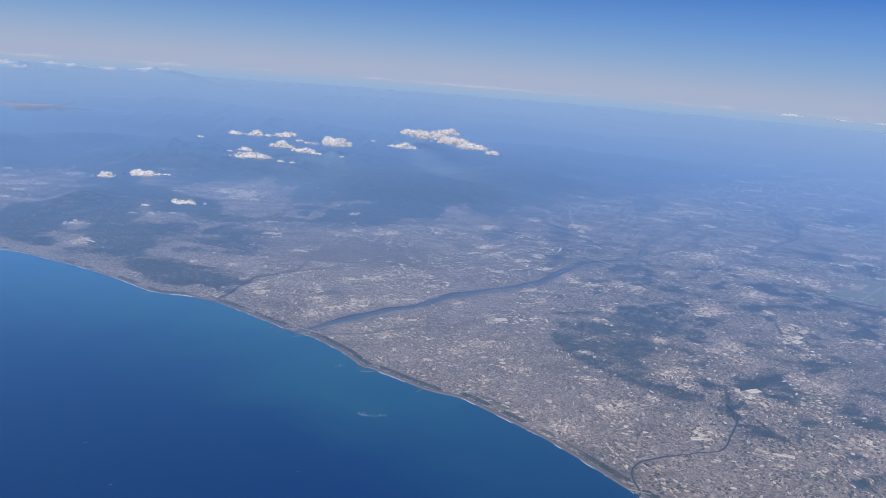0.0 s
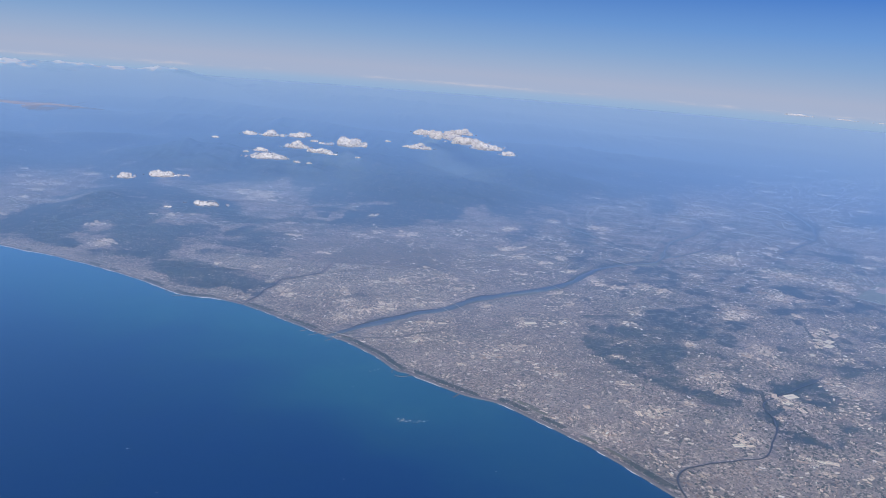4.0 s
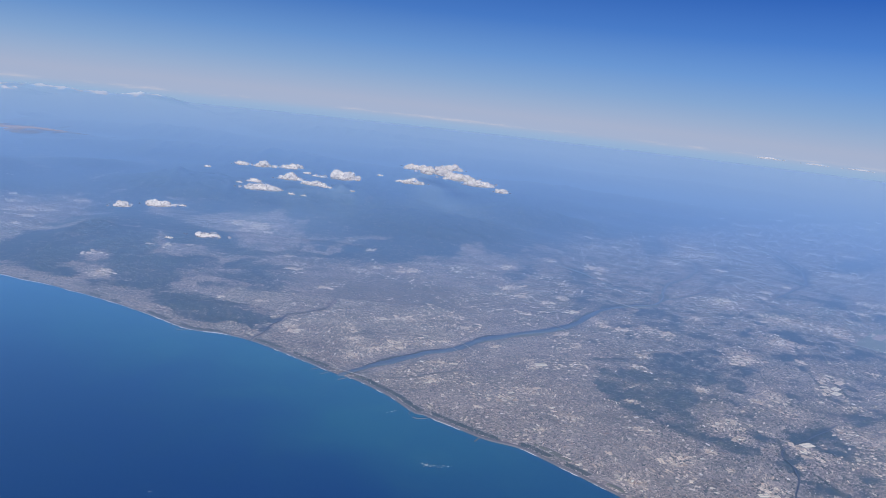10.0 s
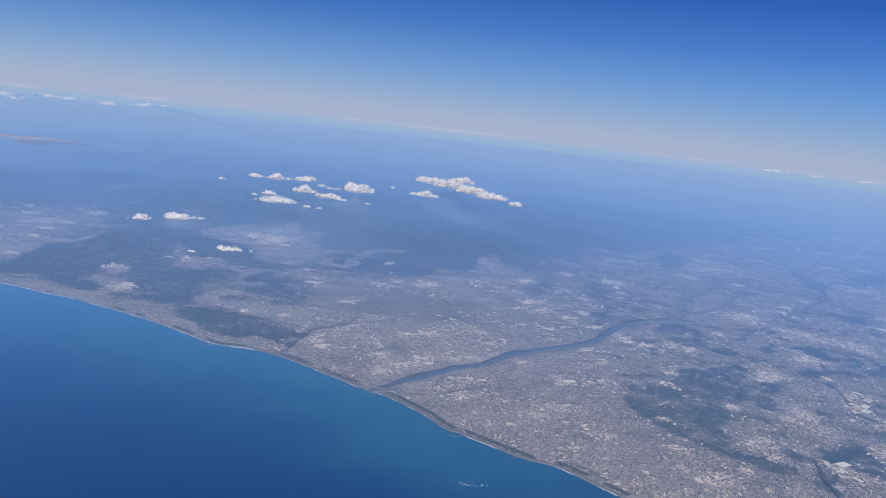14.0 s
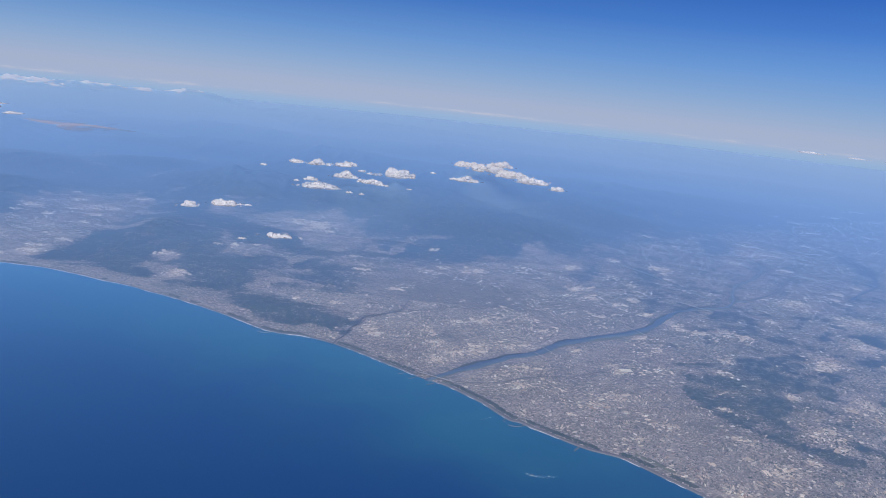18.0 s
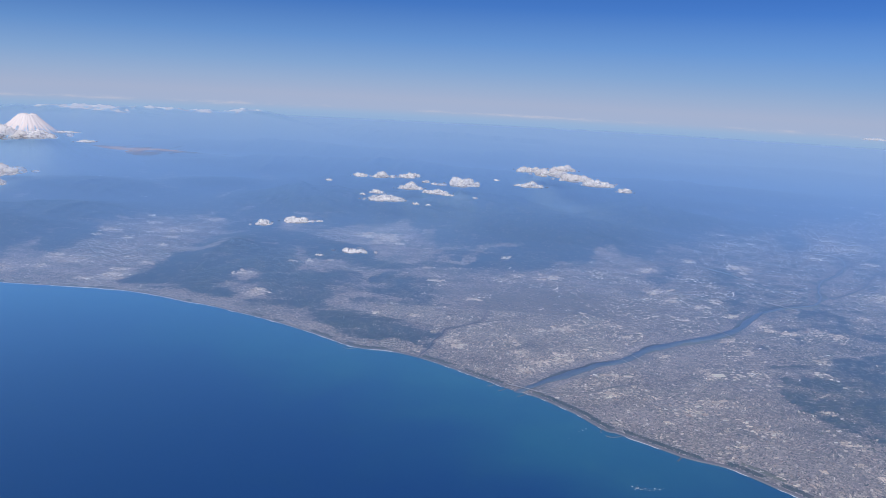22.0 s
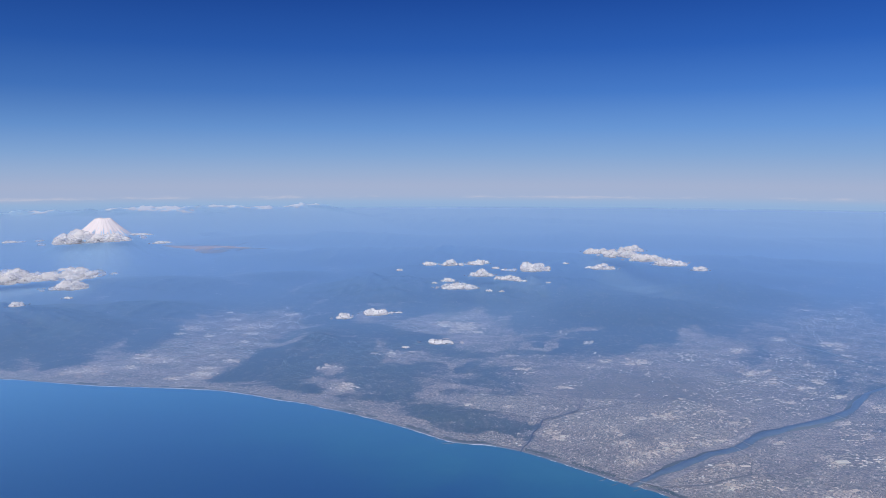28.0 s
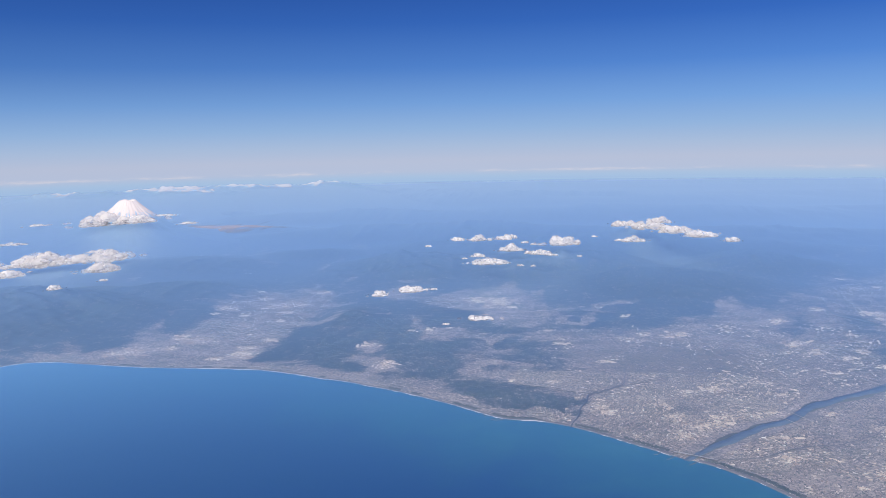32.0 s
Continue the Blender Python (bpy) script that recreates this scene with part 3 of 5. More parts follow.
# Each wood: how thick it stands, and its outline.
GOLF_WOODS = [(0.42, [(33.9, 208.8), (36.6, 207.1), (41.9, 216.1), (49.7, 223.1), (57.8, 221.8), (67, 225), (61.7, 204.2), (59.8, 191.1), (56.2, 182.8), (54.8, 172.1), (60, 171.7), (62.5, 167), (62.2, 162.1), (51.4, 168.8), (41.4, 181.8), (36.3, 189.6), (34.7, 198.5)]),
              (0.74, [(33.9, 208.8), (36.4, 205.6), (38.2, 197.1), (42.3, 194.9), (43.9, 184.1), (48.5, 179.5), (53.4, 171.8), (60, 171.7), (62.2, 162.1), (56.9, 165.4), (51.4, 168.8), (46.1, 174.5), (41.4, 181.8), (36.3, 189.6), (34.4, 198.4)]),
              (0.85, [(53.9, 200.3), (59.2, 203.7), (61.6, 198.9), (59.8, 191.1), (55.2, 190.2), (52.4, 193.7)]),
              (0.43, [(69.3, 233.9), (83.5, 234.4), (84.4, 226.4), (76.7, 207.4), (66.6, 205.3), (64.9, 216.8)]),
              (0.39, [(41, 215), (71, 238), (87, 238), (89, 224), (72, 210), (62, 205), (53, 209), (43, 207)])]
SUBURB_WOODS = [(0.95, [(69.4, 168.2), (80.1, 179.4), (83.7, 181.4), (89.9, 181.2), (89, 177.6), (82.7, 175.4), (76, 171.9), (70.1, 166.5)]),
                (0.9, [(68.4, 177.2), (71, 175), (67, 171), (65.6, 170.7)]), (0.95, [(66.3, 161), (70.7, 164.8), (68.3, 154.1), (71.5, 152), (74.9, 147.5), (73.8, 146.3), (70.2, 148.7), (67, 152.9)]),
                (0.9, [(82.1, 156.3), (86, 156.4), (85, 154.1), (81.5, 153), (79.4, 148.1), (79.3, 150.1)]), (0.95, [(93.2, 158.1), (99.7, 159.2), (103.9, 162.6), (101.5, 158.3), (96.9, 154.9), (93.8, 155)]),
                (0.9, [(87.1, 145.2), (88.9, 144.3), (85.7, 136), (85.8, 139.3), (86, 142)]), (0.9, [(81.7, 132.4), (83, 131), (81.7, 129.4), (80.8, 130.7)]),
                (0.7, [(110.8, 270.4), (124.5, 274.1), (120.7, 262.4), (113, 250.7), (110.2, 253.1)]), (0.8, [(99.4, 244.2), (110.2, 243.8), (139.9, 255.5), (134.3, 247.9), (116.5, 241.2), (102.5, 237.8)])]
FAR_WOODS = [(0.45, [(123, 252), (138, 258), (135, 245), (116, 235)]), (0.6, [(160, 332), (181, 342), (167, 318), (155, 314)]), (0.6, [(205, 418), (282, 496), (249, 435), (210, 400)]), (0.45, [(20, 325), (36, 347), (37, 324), (22, 308)]),
             (0.6, [(112, 442), (132, 470), (122, 417), (104, 395)]), (0.5, [(59, 347), (58, 317), (51, 284), (51, 308)]), (0.5, [(196, 472), (195, 425), (189, 393), (176, 375), (183, 420)]), (0.5, [(123, 429), (131, 400), (128, 384), (123, 412)]),
             (0.7, [(38, 222), (48, 224), (47, 221), (38, 219)]), (0.5, [(-33, 228), (-26, 231), (-24, 223), (-30, 219)])]
WOODS = GOLF_WOODS + SUBURB_WOODS + FAR_WOODS
HILL = [(-95.2, 242.5), (-89.3, 247.4), (-80.8, 249.3), (-71.6, 248.1), (-69.2, 239.3), (-65.1, 240.8), (-57, 231.6), (-54.2, 227), (-57.7, 223.6), (-67.6, 225.1), (-71.6, 221), (-80.3, 224.5), (-91.7, 236)]


def within(x, y, outline, soft):
    """1 inside an outline, 0 outside, with a soft edge."""
    ring = np.array([*outline, outline[0]], float)
    out = np.zeros_like(x)
    grow = 2 * soft
    near = (x > ring[:, 0].min() - grow) & (x < ring[:, 0].max() + grow) & (y > ring[:, 1].min() - grow) & (y < ring[:, 1].max() + grow)
    px, py = x[near], y[near]
    inside = np.zeros(len(px), bool)
    for (ax, ay), (bx, by) in zip(ring[:-1], ring[1:]):
        if ay != by:
            inside ^= ((ay > py) != (by > py)) & (px < (bx - ax) * (py - ay) / (by - ay) + ax)
    out[near] = np.clip(0.5 + np.where(inside, 0.5, -0.5) * distance_to(ring, px, py)[0] / soft, 0, 1)
    return out


def cover(x, y, up, shore):
    warp, small = fbm(x, y, 24, 4) - 0.5, fbm(x + 50, y, 7, 4) - 0.5
    wx, wy = x + 22 * (fbm(x + 140, y, 13, 5) - 0.5), y + 22 * (fbm(x, y + 170, 13, 5) - 0.5)
    nx, ny = x + 5 * (fbm(x + 140, y, 5, 4) - 0.5), y + 5 * (fbm(x, y + 170, 5, 4) - 0.5)
    settled = np.clip((9.5 - shore + 10 * small) / 3, 0, 1) * (x > -250)
    for i, outline in enumerate(SETTLED):
        settled = np.maximum(settled, (1.0 if i == 0 else 0.9 if i == 1 else 1.0 if i == 2 else 0.8) * (within(wx, wy, outline, 5.0 + 5.0 * (i == 0)) if i < 2 else within(nx, ny, outline, 3.0)))
    settled = settled * (1 - within(wx * 0.12 + x * 0.88, wy * 0.12 + y * 0.88, HILL, 1.5))
    patches = 0.0
    for thick, outline in WOODS:
        patches = np.maximum(patches, thick * within(nx, ny, outline, 1.6 if thick > 0.65 else 3.0))
    inland = np.clip((shore - 16) / 45, 0, 1)
    east = np.where(x < -75, 0.35, np.clip((x - 10) / 50, 0.1, 1.0)) * np.clip(1.3 - (y - 200) / 260, 0.5, 1)
    plain_wood = 0.85 * patches + inland * east * (0.22 + 0.7 * warp + 1.0 * small + 1.4 * (fbm(x, y + 90, 3.5, 2) - 0.5)) + 0.12
    valley = np.clip((fbm(x + 31, y + 7, 26, 4, ridged=True) - 0.66) * 7, 0, 1) * np.clip((4 - up) / 2, 0, 1)
    hill_wood = 0.80 + 0.6 * warp + 0.6 * small - 0.72 * valley + np.clip(up - 3, 0, 1)
    green = settled * plain_wood + (1 - settled) * hill_wood + np.clip((np.hypot(x + 20, y) - 420) / 300, 0, 0.3) * (1 - settled)
    rural = 0.06 + 0.35 * np.clip((shore - 45) / 90, 0, 1) + 0.5 * blob(x, y, -20, 275, 40, 24) + 0.4 * blob(x, y, 55, 195, 26, 26) - 0.35 * blob(x, y, -30, 215, 24, 12)
    rural = rural - 0.3 * (blob(x, y, -90, 376, 24, 16) + blob(x, y, -102, 366, 18, 12)) + 0.25 * blob(x, y, -195, 330, 30, 45)
    rural = np.maximum(rural, 1.2 * blob(x, y, 155, 272, 15, 13, 30))
    green = green * (1 - blob(x, y, 155, 272, 14, 12, 30))
    bare = blob(wx, wy, -372, 722, 62, 40, -6) * 1.15 + 0.8 * small
    paved = np.zeros_like(x)
    for cx, cy, spread, *_ in AREAS:
        paved = np.maximum(paved, blob(x, y, cx, cy, spread * 1.15, spread * 0.9, cx * 7))
    green = green - 0.9 * paved * settled
    return np.clip(green, 0, 1.5), np.clip(rural, 0, 1), bare, paved * np.clip(settled + 0.3, 0, 1) + 0.9 * (fbm(x + 9, y + 80, 6, 3) - 0.5)


green, rural, bare, paved = cover(X, Y, UP, SHORE)
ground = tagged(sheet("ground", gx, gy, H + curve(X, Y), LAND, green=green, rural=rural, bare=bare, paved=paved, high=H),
                "coastal plain with dense towns, fields and wooded mountains under painted-on blue haze", "ground", kind="structure")
sx = graded(-420, 130, 6.0, 4100, 1.09)
sy = graded(40, 300, 6.0, 4100, 1.09)
SX, SY = (a.ravel() for a in np.meshgrid(sx, sy))
sd, ss = distance_to(coast_line, SX, SY)
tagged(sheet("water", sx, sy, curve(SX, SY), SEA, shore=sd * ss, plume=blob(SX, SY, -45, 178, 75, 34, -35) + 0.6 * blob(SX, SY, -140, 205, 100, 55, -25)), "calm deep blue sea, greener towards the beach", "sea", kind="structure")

# Height of the ground by bilinear look-up in its own grid.
GRID = H.reshape(len(gy), len(gx))


def ground_z(x, y):
    x, y = np.atleast_1d(np.asarray(x, float)), np.atleast_1d(np.asarray(y, float))
    i, j = np.clip(np.searchsorted(gx, x) - 1, 0, len(gx) - 2), np.clip(np.searchsorted(gy, y) - 1, 0, len(gy) - 2)
    u, v = (x - gx[i]) / (gx[i + 1] - gx[i]), (y - gy[j]) / (gy[j + 1] - gy[j])
    h = (GRID[j, i] * (1 - u) + GRID[j, i + 1] * u) * (1 - v) + (GRID[j + 1, i] * (1 - u) + GRID[j + 1, i + 1] * u) * v
    return h + curve(x, y)


def offset_line(line, d):
    t = np.gradient(line, axis=0)
    t /= np.linalg.norm(t, axis=1)[:, None]
    return line + np.stack([t[:, 1], -t[:, 0]], 1) * np.reshape(d, (-1, 1))


def ribbon(name, line, left, right, lift, mat, lip=0.0, on_sea=False):
    """A strip along a line, from left to right of it, that follows the ground, with a thin edge."""
    cols = [offset_line(line, left), offset_line(line, left * 0.5 + right * 0.5), offset_line(line, right)]
    z = [(curve(c[:, 0], c[:, 1]) if on_sea else ground_z(c[:, 0], c[:, 1])) + lift for c in cols]
    rows = [(cols[0], z[0] - 0.05), (cols[0], z[0]), (cols[1], z[1] + lip), (cols[2], z[2]), (cols[2], z[2] - 0.05)]
    co = np.concatenate([np.column_stack([c, h]) for c, h in rows])
    n = len(line)
    i = (np.arange(4)[:, None] * n + np.arange(n - 1)).ravel()
    return raw_mesh(name, co, np.stack([i + 1, i, i + n, i + n + 1], 1), mat, True)


def resample(line, step):
    d = np.concatenate([[0], np.cumsum(np.linalg.norm(np.diff(line, axis=0), axis=1))])
    u = np.arange(0, d[-1], step)
    return np.stack([np.interp(u, d, line[:, k]) for k in (0, 1)], 1)


def part(name, bm, mat, parent=None, label=""):
    me = bpy.data.meshes.new(name)
    bm.to_mesh(me)
    bm.free()
    me.materials.append(mat)
    ob = new(name, me)
    ob.parent = parent
    return tagged(ob, label)


def box(bm, x0, x1, y0, y1, z0, z1, taper=0.0):
    v = [bm.verts.new(p) for p in ((x0, y0, z0), (x1, y0, z0), (x1, y1, z0), (x0, y1, z0), (x0 + taper, y0 + taper, z1), (x1 - taper, y0 + taper, z1), (x1 - taper, y1 - taper, z1), (x0 + taper, y1 - taper, z1))]
    for f in ((0, 3, 2, 1), (4, 5, 6, 7), (0, 1, 5, 4), (1, 2, 6, 5), (2, 3, 7, 6), (3, 0, 4, 7)):
        bm.faces.new([v[i] for i in f])
    return bm


def ground_pose(x, y, turn=0.0, lift=0.0):
    return pose(x, y, float(ground_z(x, y)[0]) + lift, 0, 0, turn)


rng = np.random.RandomState(11)

# ---- shore: surf, beach, road and pine belt ----
bay = resample(coast_line[(coast_line[:, 0] > -330) & (coast_line[:, 0] < 100)], 0.6)
wave = fbm(bay[:, 0] * 3, bay[:, 1] * 3, 6, 4)
beach_width = (0.30 + 0.45 * fbm(bay[:, 0], bay[:, 1], 14, 3)) * np.where(bay[:, 0] < -62, 0.6, 1.0)
MOUTHS = ((-33.0, 190.0, 3.2), (-58.4, 209.3, 0.9), (38.3, 122.0, 0.6))
open_water = np.zeros(len(bay), bool)
for mx, my, gap in MOUTHS:
    open_water |= np.hypot(bay[:, 0] - mx, bay[:, 1] - my) < gap
cuts = np.flatnonzero(np.diff(open_water.astype(int))) + 1
for run in np.split(np.arange(len(bay)), cuts):
    if open_water[run[0]] or len(run) < 4:
        continue
    piece = bay[run]
    tagged(ribbon("beach", piece, np.full(len(run), -0.25), beach_width[run] + 0.15, 0.10, SAND, 0.04), "long grey sand beach between sea and pine belt", "beach", kind="structure")
    tagged(ribbon("surf", piece, -0.21 - 1.2 * np.clip(wave[run] - np.where(piece[:, 0] < -62, 0.40, 0.50), 0, 1), np.full(len(run), -0.20), 0.035, SURF, 0.02, True), "broken white line of surf along the beach", "surf", kind="structure")
for west, east in ((-245, -35.5), (-29, 90)):
    coast_road = resample(offset_line(coast_line[(coast_line[:, 0] > west) & (coast_line[:, 0] < east)], 2.75), 1.5)
    tagged(ribbon("coast_road", coast_road, np.full(len(coast_road), -0.09), np.full(len(coast_road), 0.09), 0.08, ASPHALT), "grey coast road behind the pine belt", "road", kind="structure")
for west, east, near, wide, mat, label in ((9, 17, 3.1, 1.5, GRASS, "green golf links behind the beach"), (23, 26.5, 1.5, 1.0, GRASS, "lawn of the seaside park"), (26.5, 31, 1.6, 0.9, GRASS, "lawn of the seaside park"), (-29.5, -26.5, 0.9, 1.6, GRASS, "grass spit at the river mouth")):
    strip = resample(offset_line(coast_line[(coast_line[:, 0] > west) & (coast_line[:, 0] < east)], near), 0.5)
    w = wide * np.sin(np.linspace(0.25, np.pi - 0.25, len(strip))) ** 0.5
    tagged(ribbon("lawn", strip, 0.0 * w, w, 0.09, mat), label, "lawn", kind="structure")

# ---- rivers ----
SAGAMI = [(-34.0, 188.0), (-31.0, 190.8), (-27, 195.5), (-22.3, 200.5), (-11.1, 211.4), (-2.2, 218.4), (6, 228.7), (17, 237.8), (29.5, 246.2), (38.5, 255), (47.0, 268.5), (52.5, 277), (64.3, 286.4), (77.4, 294.3), (84.1, 305.2), (90.2, 323.1), (97.4, 336.9), (111.6, 354.8), (121.9, 374.6), (125.5, 386.5), (124.2, 395.2), (116.5, 398.4)]
HIKIJI = [(37.8, 121.2), (39.4, 122.6), (39.1, 128.1), (40.9, 132.9), (46.5, 136.0), (53.9, 139.0), (60.0, 141.1), (65.4, 149.8), (68.5, 158.3), (69.2, 165.7), (78.0, 173.6), (92, 186)]
HANAMIZU = [(-58.2, 208.8), (-57.2, 213.5), (-55.6, 221.5), (-53.4, 230.0), (-52.2, 236.0), (-49.0, 238.7), (-45.0, 243.0), (-41.2, 249.0), (-40.3, 264.0)]
BRANCH = [(-45.0, 243.0), (-34.6, 250.1), (-21.2, 258.4), (-8, 268)]
KOIDE = [(-25.5, 190.5), (-15, 192), (-3, 199.5), (8, 203), (20, 214)]
UPPER = [(82, 302), (94, 310.7), (109.6, 327.9), (118.4, 341.5), (127.6, 357.2), (137.3, 365.9), (144.3, 363.2), (152, 352)]
NORTH = [(158.4, 442.3), (158.9, 419.1), (166.8, 408.6), (165, 387.8), (170.3, 363.1)]
SIDE = [(77.3, 300), (68, 318), (60, 338), (52, 352), (55, 372)]
EAST = [(140.3, 327.4), (156.8, 346.8), (170.3, 363.1), (184.9, 394.5), (187.8, 410.2), (193.5, 450.4), (188, 465), (200, 540)]


def river(points, widths, bank, label, dark=STREAM, wander=1.6, lower=1.0):
    line = resample(smooth_line(points, 10), 1.2)
    line = line + wander * (np.array([fbm(line[:, 0] + k, line[:, 1], 7, 3) for k in (0, 200)]).T - 0.5) * np.clip(np.arange(len(line)) / 5, 0, 1)[:, None]
    n = len(line)
    w = np.interp(np.linspace(0, 1, n), np.linspace(0, 1, len(widths)), widths) * (0.55 + 0.9 * fbm(line[:, 0], line[:, 1] + 40, 9, 3))
    u = w * (0.9 + 0.2 * fbm(line[:, 0] + 70, line[:, 1], 9, 2)) * np.interp(np.linspace(0, 1, n), [0, 0.08, 0.5, 0.65], [1, lower, lower, 1])
    if bank:
        b = bank * np.clip(4 * fbm(line[:, 0], line[:, 1], 10, 3) - 1.6, 0.05, 2)
        c = bank * np.clip(4 * fbm(line[:, 0] + 33, line[:, 1], 10, 3) - 1.6, 0.05, 2)
        tagged(ribbon("river_bank", line, -w - b, u + c, 0.05, GRASS), "dry grass and gravel flats beside the river", "river bank", kind="structure")
    return tagged(ribbon("river", line, -w, u, 0.11, dark), label, "river", kind="structure")


river(SAGAMI, [0.95, 1.05, 1.2, 1.3, 1.5, 0.75, 0.45, 0.28, 0.22, 0.2, 0.18, 0.16, 0.14], 1.3, "broad blue river that winds from the hills to the sea", RIVER, 1.2, 1.35)
river(HIKIJI, [0.16, 0.18, 0.17, 0.17, 0.18, 0.18, 0.14], 0, "narrow dark river winding through dense houses")
river(HANAMIZU, [0.17, 0.2, 0.22, 0.18, 0.08, 0.05], 0, "short dark river beside the wooded hill")
river(BRANCH, [0.1, 0.08, 0.06, 0.05], 0, "thin stream across the town")
river(KOIDE, [0.12, 0.1, 0.08, 0.07], 0, "thin stream joining the river mouth")
river(UPPER, [0.22, 0.2, 0.17, 0.14], 0.4, "upper arm of the broad river")
river(NORTH, [0.3, 0.4, 0.35], 0.4, "thin dark stream across the far plain")
river(SIDE, [0.2, 0.25, 0.3, 0.2], 0.3, "side river curving round a bright town")
river(EAST, [0.5, 0.45, 0.4], 0.8, "wooded far river course")
WATERWAYS = [(smooth_line(p, 6), w) for p, w in ((SAGAMI, 4.2), (HIKIJI, 0.7), (HANAMIZU, 1.1), (BRANCH, 0.6), (KOIDE, 0.6), (UPPER, 1.3), (NORTH, 1.3), (SIDE, 1.5), (EAST, 2.0))]

# ---- main roads and railway ----
ROADS = [[(80, 100), (45, 150), (12, 180), (-22, 213), (-48, 232)], [(44.7, 167.7), (20, 196), (1.6, 210.7), (-20, 226), (-45, 250)], [(22, 222), (14, 232), (-10, 290), (-18, 330)],
         [(95, 120), (110, 180), (118, 240), (150, 330)], [(-9.7, 191.6), (-0.2, 187.8), (16, 178), (40, 150)], [(-15, 243), (30, 300), (66, 345), (120, 390)],
         [(-45, 250), (-62, 300), (-70, 352), (-95, 372), (-125, 378)]]
for points in ROADS:
    line = resample(smooth_line(points, 8), 1.5)
    tagged(ribbon("road", line, np.full(len(line), -0.11), np.full(len(line), 0.11), 0.10, ASPHALT), "pale main road cutting across the town", "road", kind="structure")

# ---- bridges ----
def bridge(a, b, width, spans, label):
    a, b = Vector(a), Vector(b)
    length, turn = (b - a).length, math.degrees(math.atan2(b.y - a.y, b.x - a.x))
    mid = (a + b) / 2
    base = new("bridge")
    base.matrix_basis = ground_pose(mid.x, mid.y, turn, 0.11)
    bm = box(bmesh.new(), -length / 2, length / 2, -width / 2, width / 2, 0.10, 0.16)
    deck = part("deck", bm, WALLS, base)
    for s in (-1, 1):
        part("railing", box(bmesh.new(), -length / 2, length / 2, s * width / 2 - 0.015, s * width / 2 + 0.015, 0.16, 0.185), WALLS, deck)
    for i in range(spans):
        x = -length / 2 + length * (i + 0.5) / spans
        part("pier", box(bmesh.new(), x - 0.05, x + 0.05, -width * 0.4, width * 0.4, -0.05, 0.10, 0.01), WALLS, base)
    return tagged(base, label, "bridge")


bridge((-34.4, 194.0), (-25.2, 189.6), 0.28, 9, "pale road bridge across the river mouth")
bridge((0.2, 223.6), (3.4, 217.4), 0.16, 8, "pale road bridge over the broad river")
bridge((-4.0, 220.8), (-0.6, 214.8), 0.09, 10, "thin railway bridge over the broad river")
bridge((29.8, 256.0), (35.2, 246.5), 0.13, 10, "pale road bridge over the bend of the river")
bridge((60.0, 293.5), (68.5, 284.0), 0.2, 8, "pale road bridge over the upper river")
bridge((37.2, 123.4), (41.0, 122.2), 0.16, 3, "small road bridge at the stream mouth")

# ---- harbour moles, islets and boats ----
def mole(points, width, label):
    line = resample(smooth_line(points, 8), 0.3)
    co = []
    for d, z in ((-width, -0.2), (-width * 0.6, 0.09), (width * 0.6, 0.09), (width, -0.2)):
        c = offset_line(line, d)
        co.append(np.column_stack([c, curve(c[:, 0], c[:, 1]) + z + 0.02 * rng.rand(len(c))]))
    n = len(line)
    i = (np.arange(3)[:, None] * n + np.arange(n - 1)).ravel()
    return tagged(raw_mesh("breakwater", np.concatenate(co), np.stack([i + 1, i, i + n, i + n + 1], 1), ROCK), label, "breakwater")


mole([(-9.4, 169.4), (-10.6, 168.2), (-12.4, 167.7), (-13.6, 168.2)], 0.12, "curved grey breakwater of the small fishing port")
mole([(-14.0, 171.2), (-14.4, 170.0), (-14.0, 169.4)], 0.1, "short grey breakwater closing the port")
mole([(-75.4, 215.4), (-76.2, 213.8), (-77.8, 213.2), (-79.4, 213.9)], 0.13, "grey breakwater of the harbour below the hill")
mole([(-81.4, 218.2), (-81.2, 216.4), (-80.4, 215.2)], 0.1, "short grey harbour mole")
mole([(-34.6, 191.6), (-35.8, 190.2), (-36.6, 189.8)], 0.1, "grey mole at the river mouth")
mole([(-37.4, 194.2), (-38.2, 192.8), (-39.2, 192.4)], 0.1, "second grey mole beside the river mouth")
mole([(-30.2, 188.4), (-32.2, 186.6)], 0.15, "stone training wall at the river mouth")
mole([(0.8, 160.4), (-0.6, 158.2)], 0.25, "short stone groyne on the beach")


def rock(x, y, r, h):
    bm = bmesh.new()
    bmesh.ops.create_icosphere(bm, subdivisions=2, radius=1)
    for v in bm.verts:
        k = 0.7 + 0.6 * noise.noise(v.co * 1.7 + Vector((x, y, 0)))
        v.co = Vector((v.co.x * r * k, v.co.y * r * 0.7 * k, (v.co.z * 0.8 + 0.25) * h * k))
    ob = part("sea_rock", bm, ROCK)
    ob.matrix_basis = pose(x, y, float(curve(x, y)), 0, 0, rng.rand() * 180)
    tagged(ob, "bare grey rock of a reef, washed by white foam", "rock", "reef rocks")
    bm = bmesh.new()
    bmesh.ops.create_circle(bm, cap_ends=True, segments=14, radius=1)
    for v in bm.verts:
        k = 1.05 + 1.2 * noise.noise(v.co * 2.1 + Vector((y, x, 0)))
        v.co = Vector((v.co.x * r * k, v.co.y * r * k, 0.02))
    ring = part("foam", bm, FOAM)
    ring.matrix_basis = pose(x, y, float(curve(x, y)) + 0.01, 0, 0, rng.rand() * 180)
    tagged(ring, "white foam round a reef rock", "foam", "reef foam")


